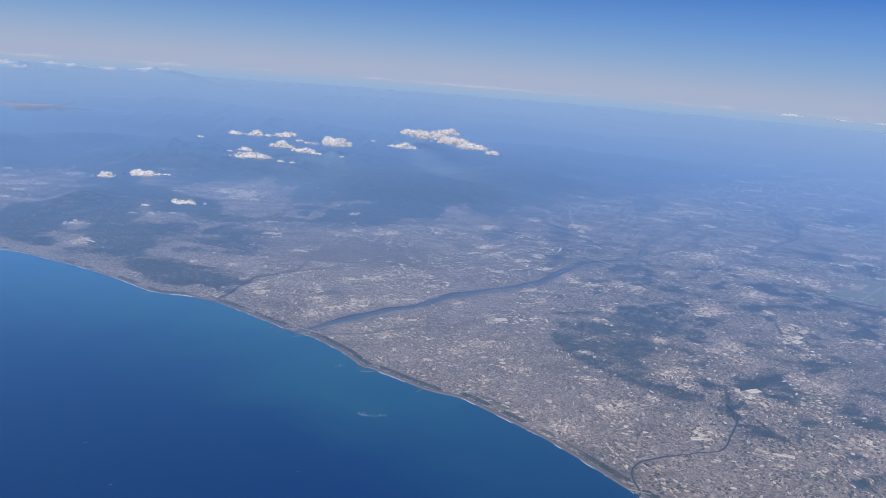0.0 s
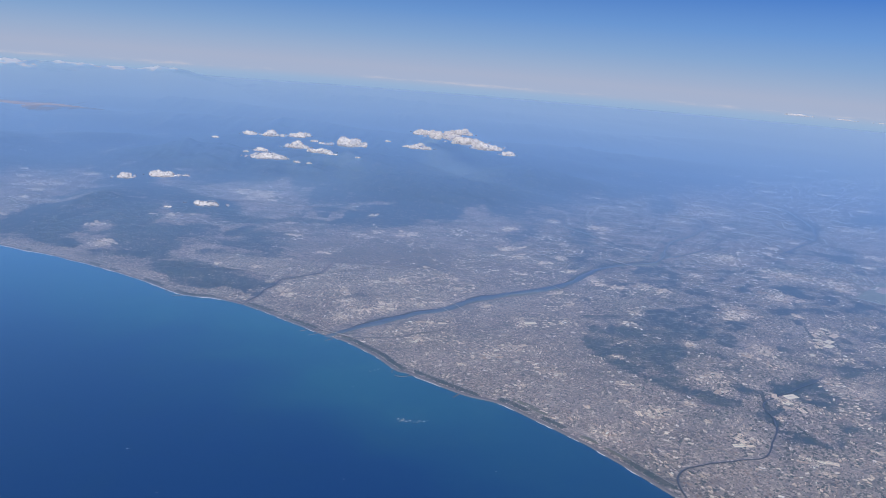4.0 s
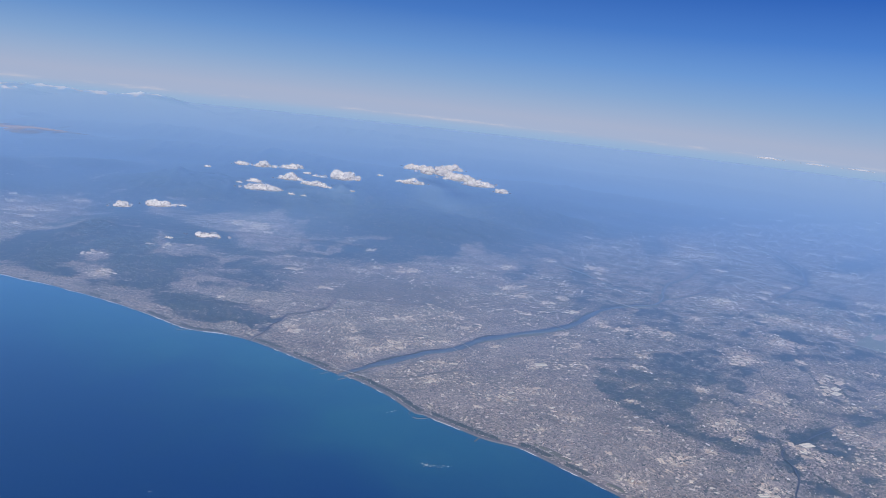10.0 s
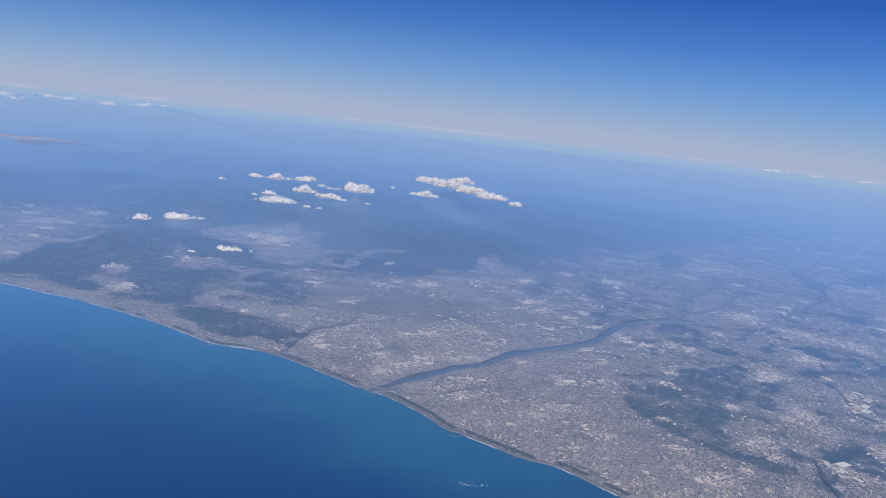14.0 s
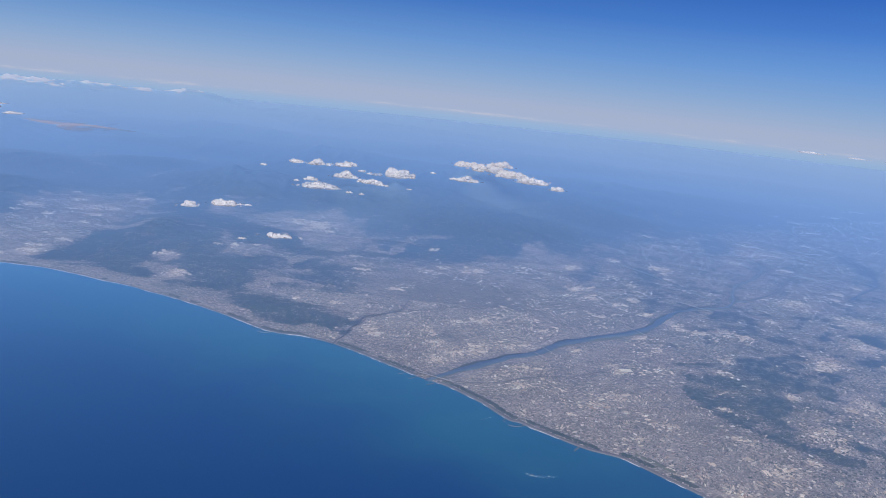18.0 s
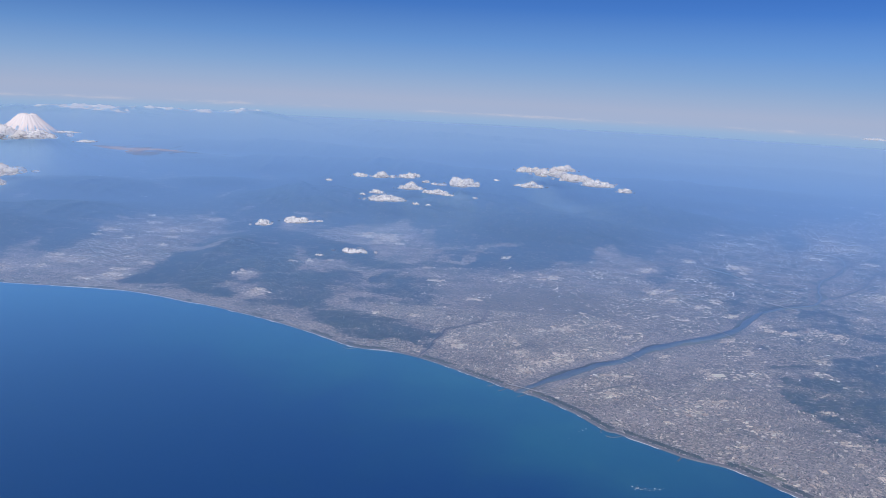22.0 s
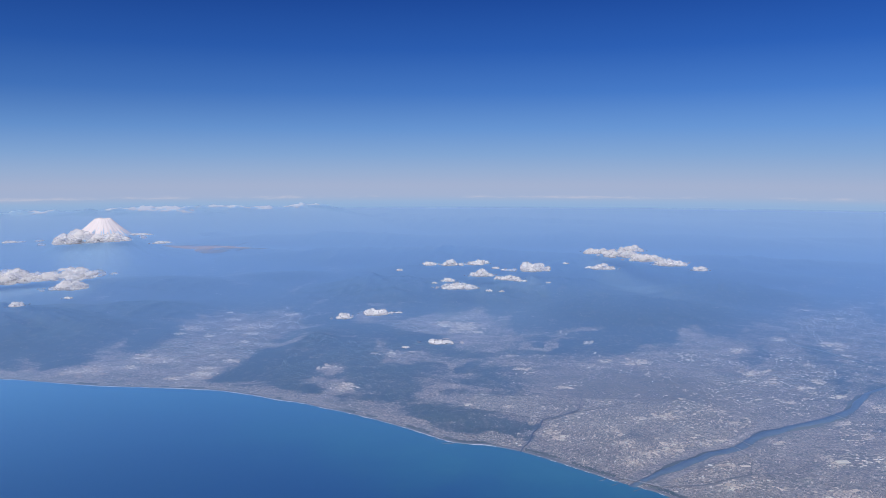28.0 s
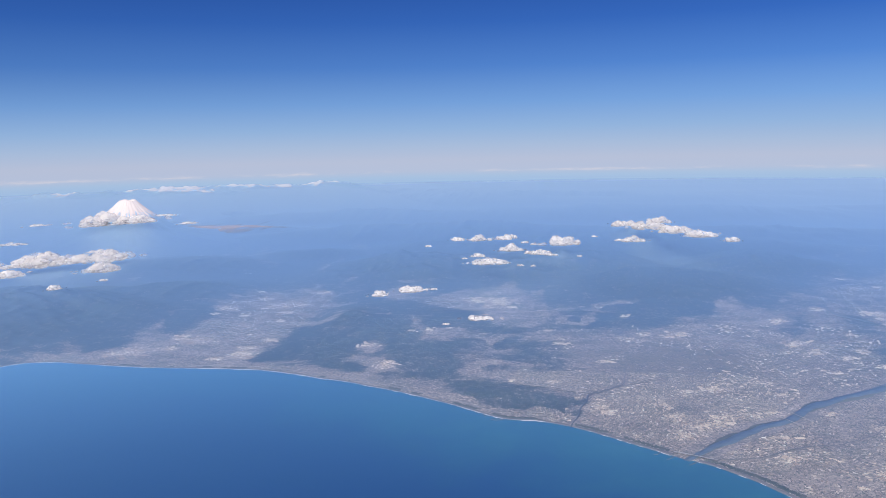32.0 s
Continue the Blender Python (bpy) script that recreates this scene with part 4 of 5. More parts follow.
for dx, dy, r, h in ((0, 0, 0.35, 0.25), (-0.9, 0.5, 0.22, 0.12), (0.7, -0.4, 0.28, 0.14), (1.5, 0.1, 0.2, 0.1), (2.2, -0.5, 0.16, 0.08), (3.4, 0.3, 0.24, 0.12), (4.2, 0.1, 0.18, 0.1), (3.0, -0.6, 0.12, 0.07), (-0.5, -0.7, 0.14, 0.08), (4.9, 0.6, 0.1, 0.06), (0.2, 0.9, 0.12, 0.07)):
    rock(-10.6 + dx, 145.8 + dy, 0.75 * r, h)
for dx, dy, r in ((-1.2, 1.2, 0.2), (-2.1, 0.5, 0.14), (-0.4, 2.0, 0.16)):
    rock(-17 + dx, 169 + dy, r, 0.1)


def boat(x, y, size, turn):
    base = new("boat")
    base.matrix_basis = pose(x, y, float(curve(x, y)), 0, 0, turn)
    bm = bmesh.new()
    box(bm, -size, size * 0.6, -size * 0.22, size * 0.22, -0.02, size * 0.18)
    bow = [v for v in bm.verts if v.co.x > 0]
    for v in bow:
        v.co.y *= 0.45
        v.co.x += size * 0.4 * (v.co.z > 0)
    part("hull", bm, HULL, base)
    part("cabin", box(bmesh.new(), -size * 0.6, -size * 0.1, -size * 0.15, size * 0.15, size * 0.18, size * 0.42, 0.01), HULL, base)
    bm = bmesh.new()
    tri = [bm.verts.new(p) for p in ((-size * 0.9, 0.02, 0.012), (-size * 2.6, size * 0.35, 0.012), (-size * 2.6, -size * 0.3, 0.012))]
    bm.faces.new(tri)
    part("wake", bm, SURF, base, "white wake on the water")
    tagged(base, "small white boat with a short wake on blue sea", "boat", "boats on the bay")


for x, y, s, a in ((-57.5, 127.2, 0.34, 200), (-47.7, 114.2, 0.22, 30), (-19.4, 122.2, 0.22, 160), (-21.5, 165.5, 0.16, 90), (6.9, 128.3, 0.18, 20), (-22, 160.4, 0.18, 60), (-34, 176, 0.14, 10), (-70, 160, 0.18, 120), (-100, 205, 0.16, 200), (-27, 150, 0.12, 0)):
    boat(x, y, 0.5 * s, a)

# ---- works, warehouses and other large buildings ----
def works(w, d, h, bays, label, mat=PALE):
    base = new("warehouse")
    part("hall", box(bmesh.new(), -w / 2, w / 2, -d / 2, d / 2, -0.1, h), WALLS, base)
    bm = bmesh.new()
    outline = [(-w / 2 - 0.01 + (w + 0.02) * k / (2 * bays), h + 0.035 * (k % 2)) for k in range(2 * bays + 1)]
    ends = [[bm.verts.new((x, y, z)) for x, z in outline] + [bm.verts.new((x, y, h - 0.012)) for x in (w / 2 + 0.01, -w / 2 - 0.01)] for y in (-d / 2 - 0.01, d / 2 + 0.01)]
    n = len(ends[0])
    for k in range(n):
        bm.faces.new([ends[0][k], ends[1][k], ends[1][(k + 1) % n], ends[0][(k + 1) % n]])
    bm.faces.new(ends[0])
    bm.faces.new(ends[1][::-1])
    bmesh.ops.recalc_face_normals(bm, faces=bm.faces)
    roof = part("roof", bm, mat, base)
    part("roof_vent", box(bmesh.new(), -w * 0.42, w * 0.42, -0.035, 0.035, h + 0.02, h + 0.06), WALLS, roof)
    base.matrix_basis = pose(0, 0, -30)
    return tagged(base, label, "warehouse", "large pale buildings of the plain")


KINDS = [works(0.9, 0.5, 0.10, 2, "pale sheet-metal works hall among houses"), works(1.5, 0.8, 0.12, 3, "wide white warehouse with ridged roof"), works(2.4, 1.1, 0.13, 4, "very large pale factory hall with ridged roof"),
         works(0.6, 0.4, 0.16, 1, "compact light grey block building"), works(1.1, 0.28, 0.22, 1, "long pale apartment slab"), works(0.7, 0.7, 0.14, 2, "square white store building"), works(3.4, 1.9, 0.16, 6, "huge white factory hall with ridged roof")]

def near_water(x, y, grow=1.0):
    bad = np.zeros(len(x), bool)
    for line, w in WATERWAYS:
        bad |= distance_to(line, x, y)[0] < w * grow
    return bad


spots = []
for cx, cy, spread, count, large in AREAS:
    for _ in range(count):
        x, y = cx + spread * 0.62 * rng.randn(), cy + spread * 0.62 * rng.randn()
        kind = rng.choice([1, 2, 2] if rng.rand() < large else [0, 0, 3, 3, 4, 5, 5])
        spots.append((x, y, kind, 37 * np.sin(cx) + rng.choice([0, 90]) + 4 * rng.randn()))
for x, y, turn in ((73.6, 170.2, 24), (76.4, 167.4, 24), (73.2, 166.6, 24), (77.6, 171.4, 24), (104.5, 209.5, 40), (106.5, 213.5, 40), (110.4, 219, 40), (101.8, 213.2, 40), (-17.5, 219.6, 35), (-15.5, 310, 10), (-12, 312.5, 10), (58.6, 148.4, 20), (50.2, 256.4, 30), (-6.6, 192.6, -38), (21.5, 210.8, 12), (-90, 377, 15), (-85, 371, 15), (-94, 382, 15), (-87, 383, 60), (-99, 384, 15), (-82, 378, 15), (-104, 377, 40), (-68, 354, 15), (-16, 315, 10), (-20, 308, 10), (66, 352, 20), (70, 348, 20)):
    spots.insert(0, (x, y, 6, turn))
sx_, sy_ = np.array([s[0] for s in spots]), np.array([s[1] for s in spots])
inland = (distance_to(coast_line, sx_, sy_)[0] * distance_to(coast_line, sx_, sy_)[1] > 3.0) & ~near_water(sx_, sy_, 1.15)
free, far_works = [], []
for (x, y, kind, turn), ok in sorted(zip(spots, inland), key=lambda s: math.hypot(s[0][0] + 10, s[0][1])):
    size = (0.6, 1.0, 1.45, 0.42, 0.62, 0.55, 1.5)[kind]
    if ok and all((x - a) ** 2 + (y - b) ** 2 > (size + c) ** 2 * 0.6 for a, b, c in free):
        free.append((x, y, size))
        if len(free) <= 290:
            copy_thing(KINDS[kind], ground_pose(x, y, turn))
        else:
            far_works.append((x, y, kind, radians(turn)))
for k in KINDS:
    for o in (*k.children_recursive, k):
        bpy.data.objects.remove(o)

# ---- houses ----
def houses(name, x, y, w, d, h, turn, mat):
    """Many small house blocks in one mesh, each a box with a slightly drawn-in top."""
    c, s = np.cos(turn), np.sin(turn)
    z = ground_z(x, y)
    co = np.empty((len(x), 8, 3))
    for k, (sx, sy) in enumerate(((-1, -1), (1, -1), (1, 1), (-1, 1)) * 2):
        f = 1.0 if k < 4 else 0.8
        u, v = sx * w * f / 2, sy * d * f / 2
        co[:, k, 0], co[:, k, 1], co[:, k, 2] = x + u * c - v * s, y + u * s + v * c, z + (h if k > 3 else -0.06)
    faces = np.array([(4, 5, 6, 7), (0, 1, 5, 4), (1, 2, 6, 5), (2, 3, 7, 6), (3, 0, 4, 7)])
    quads = (np.arange(len(x))[:, None, None] * 8 + faces).reshape(-1, 4)
    return raw_mesh(name, co.reshape(-1, 3), quads, mat)


def town_sites(count, x0, x1, y0, y1, keep):
    x, y = rng.uniform(x0, x1, count), rng.uniform(y0, y1, count)
    d, s = distance_to(coast_line, x, y)
    shore = d * s
    ok = (shore > np.where(x < -62, 1.2, np.where(x < -38, 1.9, 2.9))) & ~near_water(x, y)
    x, y, shore = x[ok], y[ok], shore[ok]
    up = land_height(x, y, shore)[1]
    green, rural, *_ = cover(x, y, up, shore)
    patch = fbm(x, y, 9, 4)
    chance = keep * np.clip(1.2 - 1.7 * green - 0.5 * (up > 0.5), 0, 1) * np.clip(1.1 - 1.2 * rural - 1.1 * (patch - 0.45), 0.02, 1)
    ok = rng.rand(len(x)) < chance
    return x[ok], y[ok]


def street_angle(x, y):
    return np.floor(fbm(x, y, 16, 2) * 9) * 0.7 + 0.05 * rng.randn(len(x))


TOWNS = [("near_town", 55000, -20, 110, 100, 200, 1.0, 0.34, "dense grey and brown houses of the seaside town"), ("river_town", 34000, -75, 0, 185, 260, 1.0, 0.38, "dense pale houses round the river mouth"),
         ("suburb", 42000, 0, 190, 200, 300, 0.75, 0.45, "mixed houses and works of the suburbs"), ("hill_town", 26000, -260, -75, 215, 330, 0.8, 0.45, "strip of houses between sea and hills"),
         ("basin_town", 14000, -230, -40, 300, 420, 0.8, 0.75, "scattered houses of the inland basin and plain"), ("inland_town", 46000, -40, 300, 290, 430, 0.68, 0.62, "scattered far houses of the inland plain"),
         ("far_town", 30000, 60, 470, 400, 760, 0.9, 1.3, "pale far towns of the wide inland plain")]
for name, count, x0, x1, y0, y1, keep, size, label in TOWNS:
    x, y = town_sites(count, x0, x1, y0, y1, keep)
    w, d = size * np.clip(np.exp(0.45 * rng.randn(len(x))) * 0.75, 0.25, 3.2), size * np.clip(np.exp(0.35 * rng.randn(len(x))) * 0.5, 0.25, 1.6)
    h = 0.06 + 0.16 * rng.rand(len(x)) ** 3
    tagged(houses(name, x, y, w, d, h, street_angle(x, y), HOUSES), label, "houses", kind="stuff")

bx, by = town_sites(26000, -75, 190, 100, 330, 0.9)
ok = fbm(bx + 60, by + 21, 9, 4) > 0.57
bx, by = bx[ok], by[ok]
tagged(houses("apartment_blocks", bx, by, rng.uniform(0.4, 1.1, len(bx)), rng.uniform(0.16, 0.34, len(bx)), rng.uniform(0.1, 0.25, len(bx)), street_angle(bx, by), BLOCKS), "long pale apartment and office blocks among houses", "apartment blocks", kind="stuff")

# The airfield: a pale grass field with a runway and a tan apron.
airfield = new("airfield")
airfield.matrix_basis = ground_pose(157, 272, 48)
FIELD_GRASS, RUNWAY = plain("airfield_grass", (0.19, 0.215, 0.15), 0.3, 0.4), plain("runway_concrete", (0.34, 0.33, 0.31), 0.2, 0.8)
part("grass_field", box(bmesh.new(), -18, 17, -8, 8, -0.4, 0.10, 0.4), FIELD_GRASS, airfield)
part("runway", box(bmesh.new(), -15, 14, -2.4, -1.7, 0.05, 0.125), RUNWAY, airfield, "pale concrete runway")
part("apron", box(bmesh.new(), -2, 8, 2.0, 5.4, 0.05, 0.125), plain("dry_earth_apron", (0.40, 0.31, 0.25), 0.25, 0.8), airfield, "tan earth apron")
tagged(airfield, "pale green airfield with a concrete runway among suburbs", "airfield")

# Taller apartment buildings and schools that stand out of the near town.
def apartment_building(w, d, h, label):
    base = new("apartment_building")
    part("body", box(bmesh.new(), -w / 2, w / 2, -d / 2, d / 2, -0.05, h), BLOCK_WALL, base)
    roof = part("roof", box(bmesh.new(), -w / 2 - 0.01, w / 2 + 0.01, -d / 2 - 0.01, d / 2 + 0.01, h, h + 0.015), PALE, base)
    part("lift_house", box(bmesh.new(), w * 0.2, w * 0.35, -d * 0.25, d * 0.25, h + 0.015, h + 0.05), BLOCK_WALL, roof)
    for k in range(max(2, int(h / 0.06))):
        part("balcony", box(bmesh.new(), -w * 0.47, w * 0.47, -d / 2 - 0.02, -d / 2 - 0.001, 0.03 + 0.06 * k, 0.045 + 0.06 * k), PALE, base)
    base.matrix_basis = pose(0, 0, -30)
    return tagged(base, label, "apartment building", "apartment buildings of the seaside town")


def school():
    base = new("school")
    part("wing", box(bmesh.new(), -0.55, 0.55, 0.25, 0.38, -0.05, 0.14), BLOCK_WALL, base)
    part("wing", box(bmesh.new(), 0.42, 0.55, -0.2, 0.248, -0.05, 0.12), BLOCK_WALL, base)
    gym = part("gymnasium", box(bmesh.new(), -0.55, -0.28, -0.3, 0.05, -0.05, 0.11, 0.02), BLOCK_WALL, base)
    part("roof", box(bmesh.new(), -0.53, -0.30, -0.28, 0.03, 0.112, 0.13, 0.05), PALE, gym)
    part("playing_field", box(bmesh.new(), -0.25, 0.4, -0.4, 0.2, -0.04, 0.035), YARD_SAND, base)
    base.matrix_basis = pose(0, 0, -30)
    return tagged(base, "pale school with a sandy playing field among houses", "school", "schools among the houses")


BLOCK_WALL = by_random("painted_concrete", [(0, (0.62, 0.55, 0.47)), (0.4, (0.72, 0.66, 0.58)), (0.7, (0.52, 0.44, 0.36)), (0.9, (0.8, 0.77, 0.72))], islands=False)
YARD_SAND = by_random("playing_field_sand", [(0, (0.48, 0.41, 0.32)), (0.5, (0.42, 0.35, 0.27)), (0.8, (0.55, 0.48, 0.39))], islands=False)
MODELS = [apartment_building(0.7, 0.14, 0.3, "long pale apartment building with balconies"), apartment_building(0.45, 0.16, 0.42, "tall pale apartment building near the beach"), apartment_building(1.0, 0.15, 0.24, "long light apartment building among low houses"), school()]
ax_, ay_ = town_sites(2600, -60, 100, 112, 215, 0.9)
placed = 0
for x, y in zip(ax_, ay_):
    if placed < 270 and all((x - a) ** 2 + (y - b) ** 2 > (0.7 + c) ** 2 for a, b, c in free):
        model = MODELS[3] if placed % 6 == 0 else MODELS[rng.randint(3)]
        copy_thing(model, ground_pose(x, y, math.degrees(street_angle(np.array([x]), np.array([y]))[0])))
        free.append((x, y, 0.5))
        placed += 1
for k in MODELS:
    for o in (*k.children_recursive, k):
        bpy.data.objects.remove(o)

# Bright blocks crowd together in the works areas and town centres.
cx_, cy_, cs_ = (np.repeat([a[k] for a in AREAS], 28) for k in (0, 1, 2))
loose = np.repeat(rng.uniform(0.4, 1.1, len(AREAS)), 28)
bx, by = cx_ + 0.6 * loose * cs_ * rng.randn(len(cx_)), cy_ + 0.5 * loose * cs_ * rng.randn(len(cx_))
d, s = distance_to(coast_line, bx, by)
ok = (d * s > 3.2) & ~near_water(bx, by, 1.1) & ((land_height(bx, by, d * s)[1] < 0.9) | (np.hypot(bx + 92, by - 374) < 26)) & (rng.rand(len(bx)) < np.where(bx < 5, 1.0, np.clip((by - 140) / 160, 0.25, 1)))
bx, by, angle = bx[ok], by[ok], radians(1) * 37 * np.sin(cx_[ok])
tagged(houses("block_clusters", bx, by, rng.uniform(0.3, 1.0, len(bx)), rng.uniform(0.2, 0.5, len(bx)), rng.uniform(0.08, 0.2, len(bx)), angle + np.pi / 2 * rng.randint(0, 2, len(bx)), BLOCKS), "crowded pale blocks and halls of the town centres", "blocks", kind="stuff")

# Straight-edged yards and sports grounds in the towns, and the patchwork of fields inland.
yx, yy, yw, yd, ya = [], [], [], [], []
for cx, cy, spread, count, large in AREAS:
    for _ in range(2 + int(spread)):
        yx.append(cx + spread * 0.55 * rng.randn()), yy.append(cy + spread * 0.55 * rng.randn())
        yw.append(spread * rng.uniform(0.25, 0.6)), yd.append(spread * rng.uniform(0.15, 0.4)), ya.append(radians(37 * np.sin(cx)))
gx_, gy_ = town_sites(800, -75, 150, 105, 300, 0.9)
yx, yy = np.concatenate([yx, gx_]), np.concatenate([yy, gy_])
yw, yd = np.concatenate([yw, rng.uniform(0.5, 1.3, len(gx_))]), np.concatenate([yd, rng.uniform(0.4, 0.9, len(gx_))])
ya = np.concatenate([ya, street_angle(gx_, gy_)])
d, s = distance_to(coast_line, yx, yy)
ok = (d * s > 3.2) & ~near_water(yx, yy, 1.2) & (land_height(yx, yy, d * s)[1] < 0.9)
tagged(houses("yards", yx[ok], yy[ok], yw[ok], yd[ok], 0.03 + 0 * yx[ok], ya[ok], YARDS), "pale yards and sports grounds among the houses", "yards", kind="stuff")
fx, fy = rng.uniform(-230, 260, 26000), rng.uniform(170, 430, 26000)
d, s = distance_to(coast_line, fx, fy)
ok = (d * s > 28) & ~near_water(fx, fy, 1.1) & (fbm(fx + 5, fy, 22, 4) > 0.47)
fx, fy, shore = fx[ok], fy[ok], (d * s)[ok]
ok = (land_height(fx, fy, shore)[1] < 1.0) & (rng.rand(len(fx)) < np.clip(shore / 110, 0.15, 1))
fx, fy = fx[ok], fy[ok]
tagged(houses("fields", fx, fy, rng.uniform(0.6, 2.2, len(fx)), rng.uniform(0.4, 1.2, len(fx)), 0.015 + 0.01 * rng.rand(len(fx)), street_angle(fx, fy), FIELDS), "patchwork of green and brown farm fields", "fields", kind="stuff")

# Pale fairways and clearings between the belts of trees on the golf courses.
fx, fy = rng.uniform(32, 92, 1900), rng.uniform(158, 240, 1900)
inside = np.zeros(len(fx), bool)
for _, outline in GOLF_WOODS[:1] + GOLF_WOODS[3:]:
    inside |= within(fx, fy, outline, 1.0) > 0.6
fx, fy = fx[inside], fy[inside]
tagged(houses("fairways", fx, fy, rng.uniform(0.6, 2.0, len(fx)), rng.uniform(0.14, 0.34, len(fx)), 0.05 + 0 * fx, 2.1 + 4 * fbm(fx, fy, 7, 2) + 0.7 * rng.randn(len(fx)), FAIRWAY), "pale fairways and clearings between dark tree belts", "fairways", kind="stuff")

far_works = np.array(far_works)
d, s = distance_to(coast_line, far_works[:, 0], far_works[:, 1])
far_works = far_works[land_height(far_works[:, 0], far_works[:, 1], d * s)[1] < 1.5]
kinds = far_works[:, 2].astype(int)
tagged(houses("far_works", far_works[:, 0], far_works[:, 1], np.array((0.9, 1.5, 2.4, 0.6, 1.1, 0.7, 3.0))[kinds] * 1.3, np.array((0.5, 0.8, 1.1, 0.4, 0.28, 0.7, 1.7))[kinds] * 1.3, 0.12 + 0 * kinds, far_works[:, 3], FAR_WORKS),
       "pale works halls of the far plain", "warehouses", kind="stuff")

# ---- trees ----
def crowns(name, x, y, r, mat, label):
    """Many small tree clumps in one mesh: squat, uneven six-sided domes."""
    z = ground_z(x, y)
    n = len(x)
    a = np.arange(6) / 6 * 2 * np.pi + rng.rand(n, 1) * 6
    co = np.empty((n, 13, 3))
    for ring, (fr, fz) in enumerate(((1.0, 0.0), (0.72, 0.5))):
        rr = r[:, None] * fr * rng.uniform(0.7, 1.3, (n, 6))
        co[:, ring * 6:ring * 6 + 6, 0], co[:, ring * 6:ring * 6 + 6, 1] = x[:, None] + rr * np.cos(a), y[:, None] + rr * np.sin(a)
        co[:, ring * 6:ring * 6 + 6, 2] = z[:, None] + 0.6 * r[:, None] * fz * rng.uniform(0.6, 1.3, (n, 6)) - (0.05 if ring == 0 else 0)
    co[:, 12] = np.column_stack([x, y, z + 0.45 * r])
    f = [(i, (i + 1) % 6, 6 + (i + 1) % 6) for i in range(6)] + [(i, 6 + (i + 1) % 6, 6 + i) for i in range(6)] + [(6 + i, 6 + (i + 1) % 6, 12) for i in range(6)]
    tris = (np.arange(n)[:, None, None] * 13 + np.array(f)).reshape(-1, 3)
    return tagged(raw_mesh(name, co.reshape(-1, 3), tris, mat), label, "trees", kind="stuff")


# Straight rows of trees between the large works, and along the wooded stream.
rows = np.concatenate([np.array(a) + rng.rand(260, 1) * (np.array(b) - np.array(a)) + 0.22 * rng.randn(260, 2) for a, b in (((105, 226), (101, 206)), ((110, 224), (107, 208)), ((72, 156), (74, 146)), ((38, 221.5), (48, 222.5)), ((69, 163), (71, 172)))])
crowns("tree_rows", rows[:, 0], rows[:, 1], rng.uniform(0.14, 0.34, len(rows)), PINE, "dark rows of trees between pale works halls")
belt = bay[(bay[:, 0] > -230) & (bay[:, 0] < 75)]
k = rng.randint(0, len(belt), 14000)
off = rng.uniform(1.3, 2.35, len(k))
t = np.gradient(belt, axis=0)
t /= np.linalg.norm(t, axis=1)[:, None]
off = off * np.where(belt[k, 0] < -62, 0.66, 1.0)
px = belt[k] + np.stack([t[k, 1], -t[k, 0]], 1) * off[:, None] + 0.2 * rng.randn(len(k), 2)
dense = fbm(px[:, 0], px[:, 1] + 55, 8, 3)
ok = (dense > np.where(px[:, 0] < -80, 0.61, np.where(px[:, 0] > -28, 0.36, 0.42))) & (np.abs(px[:, 0] + 31) > 2.5) & ~near_water(px[:, 0], px[:, 1], 0.7)
crowns("pine_belt", px[ok, 0], px[ok, 1], rng.uniform(0.12, 0.3, ok.sum()), PINE, "dark green pine belt between beach and houses")


def wood_sites(count, x0, x1, y0, y1):
    x, y = rng.uniform(x0, x1, count), rng.uniform(y0, y1, count)
    d, s = distance_to(coast_line, x, y)
    ok = (d * s > 3) & ~near_water(x, y)
    x, y, shore = x[ok], y[ok], (d * s)[ok]
    green = cover(x, y, land_height(x, y, shore)[1], shore)[0]
    ok = green + 1.9 * (fbm(x, y, 2.6, 4) - 0.5) > 0.66
    return x[ok], y[ok]


for name, count, x0, x1, y0, y1, size, label in (("park_trees", 6500, 28, 112, 150, 215, 0.34, "dark woods and golf course belts in the suburbs"), ("hill_trees", 9000, -150, -50, 222, 335, 0.36, "dark green wood covering the coastal hills")):
    x, y = wood_sites(count, x0, x1, y0, y1)
    crowns(name, x, y, size * rng.uniform(0.5, 1.2, len(x)), PINE, label)
x, y = town_sites(26000, -80, 150, 100, 290, 0.85)
crowns("garden_trees", x, y, rng.uniform(0.12, 0.26, len(x)), PINE, "small dark garden and street trees among the houses")
x, y = town_sites(24000, 42, 200, 120, 320, 0.9)
ok = fbm(x + 15, y + 70, 8, 4) > 0.46
crowns("suburb_trees", x[ok], y[ok], rng.uniform(0.2, 0.42, ok.sum()), PINE, "dark groves and gardens between the suburbs")

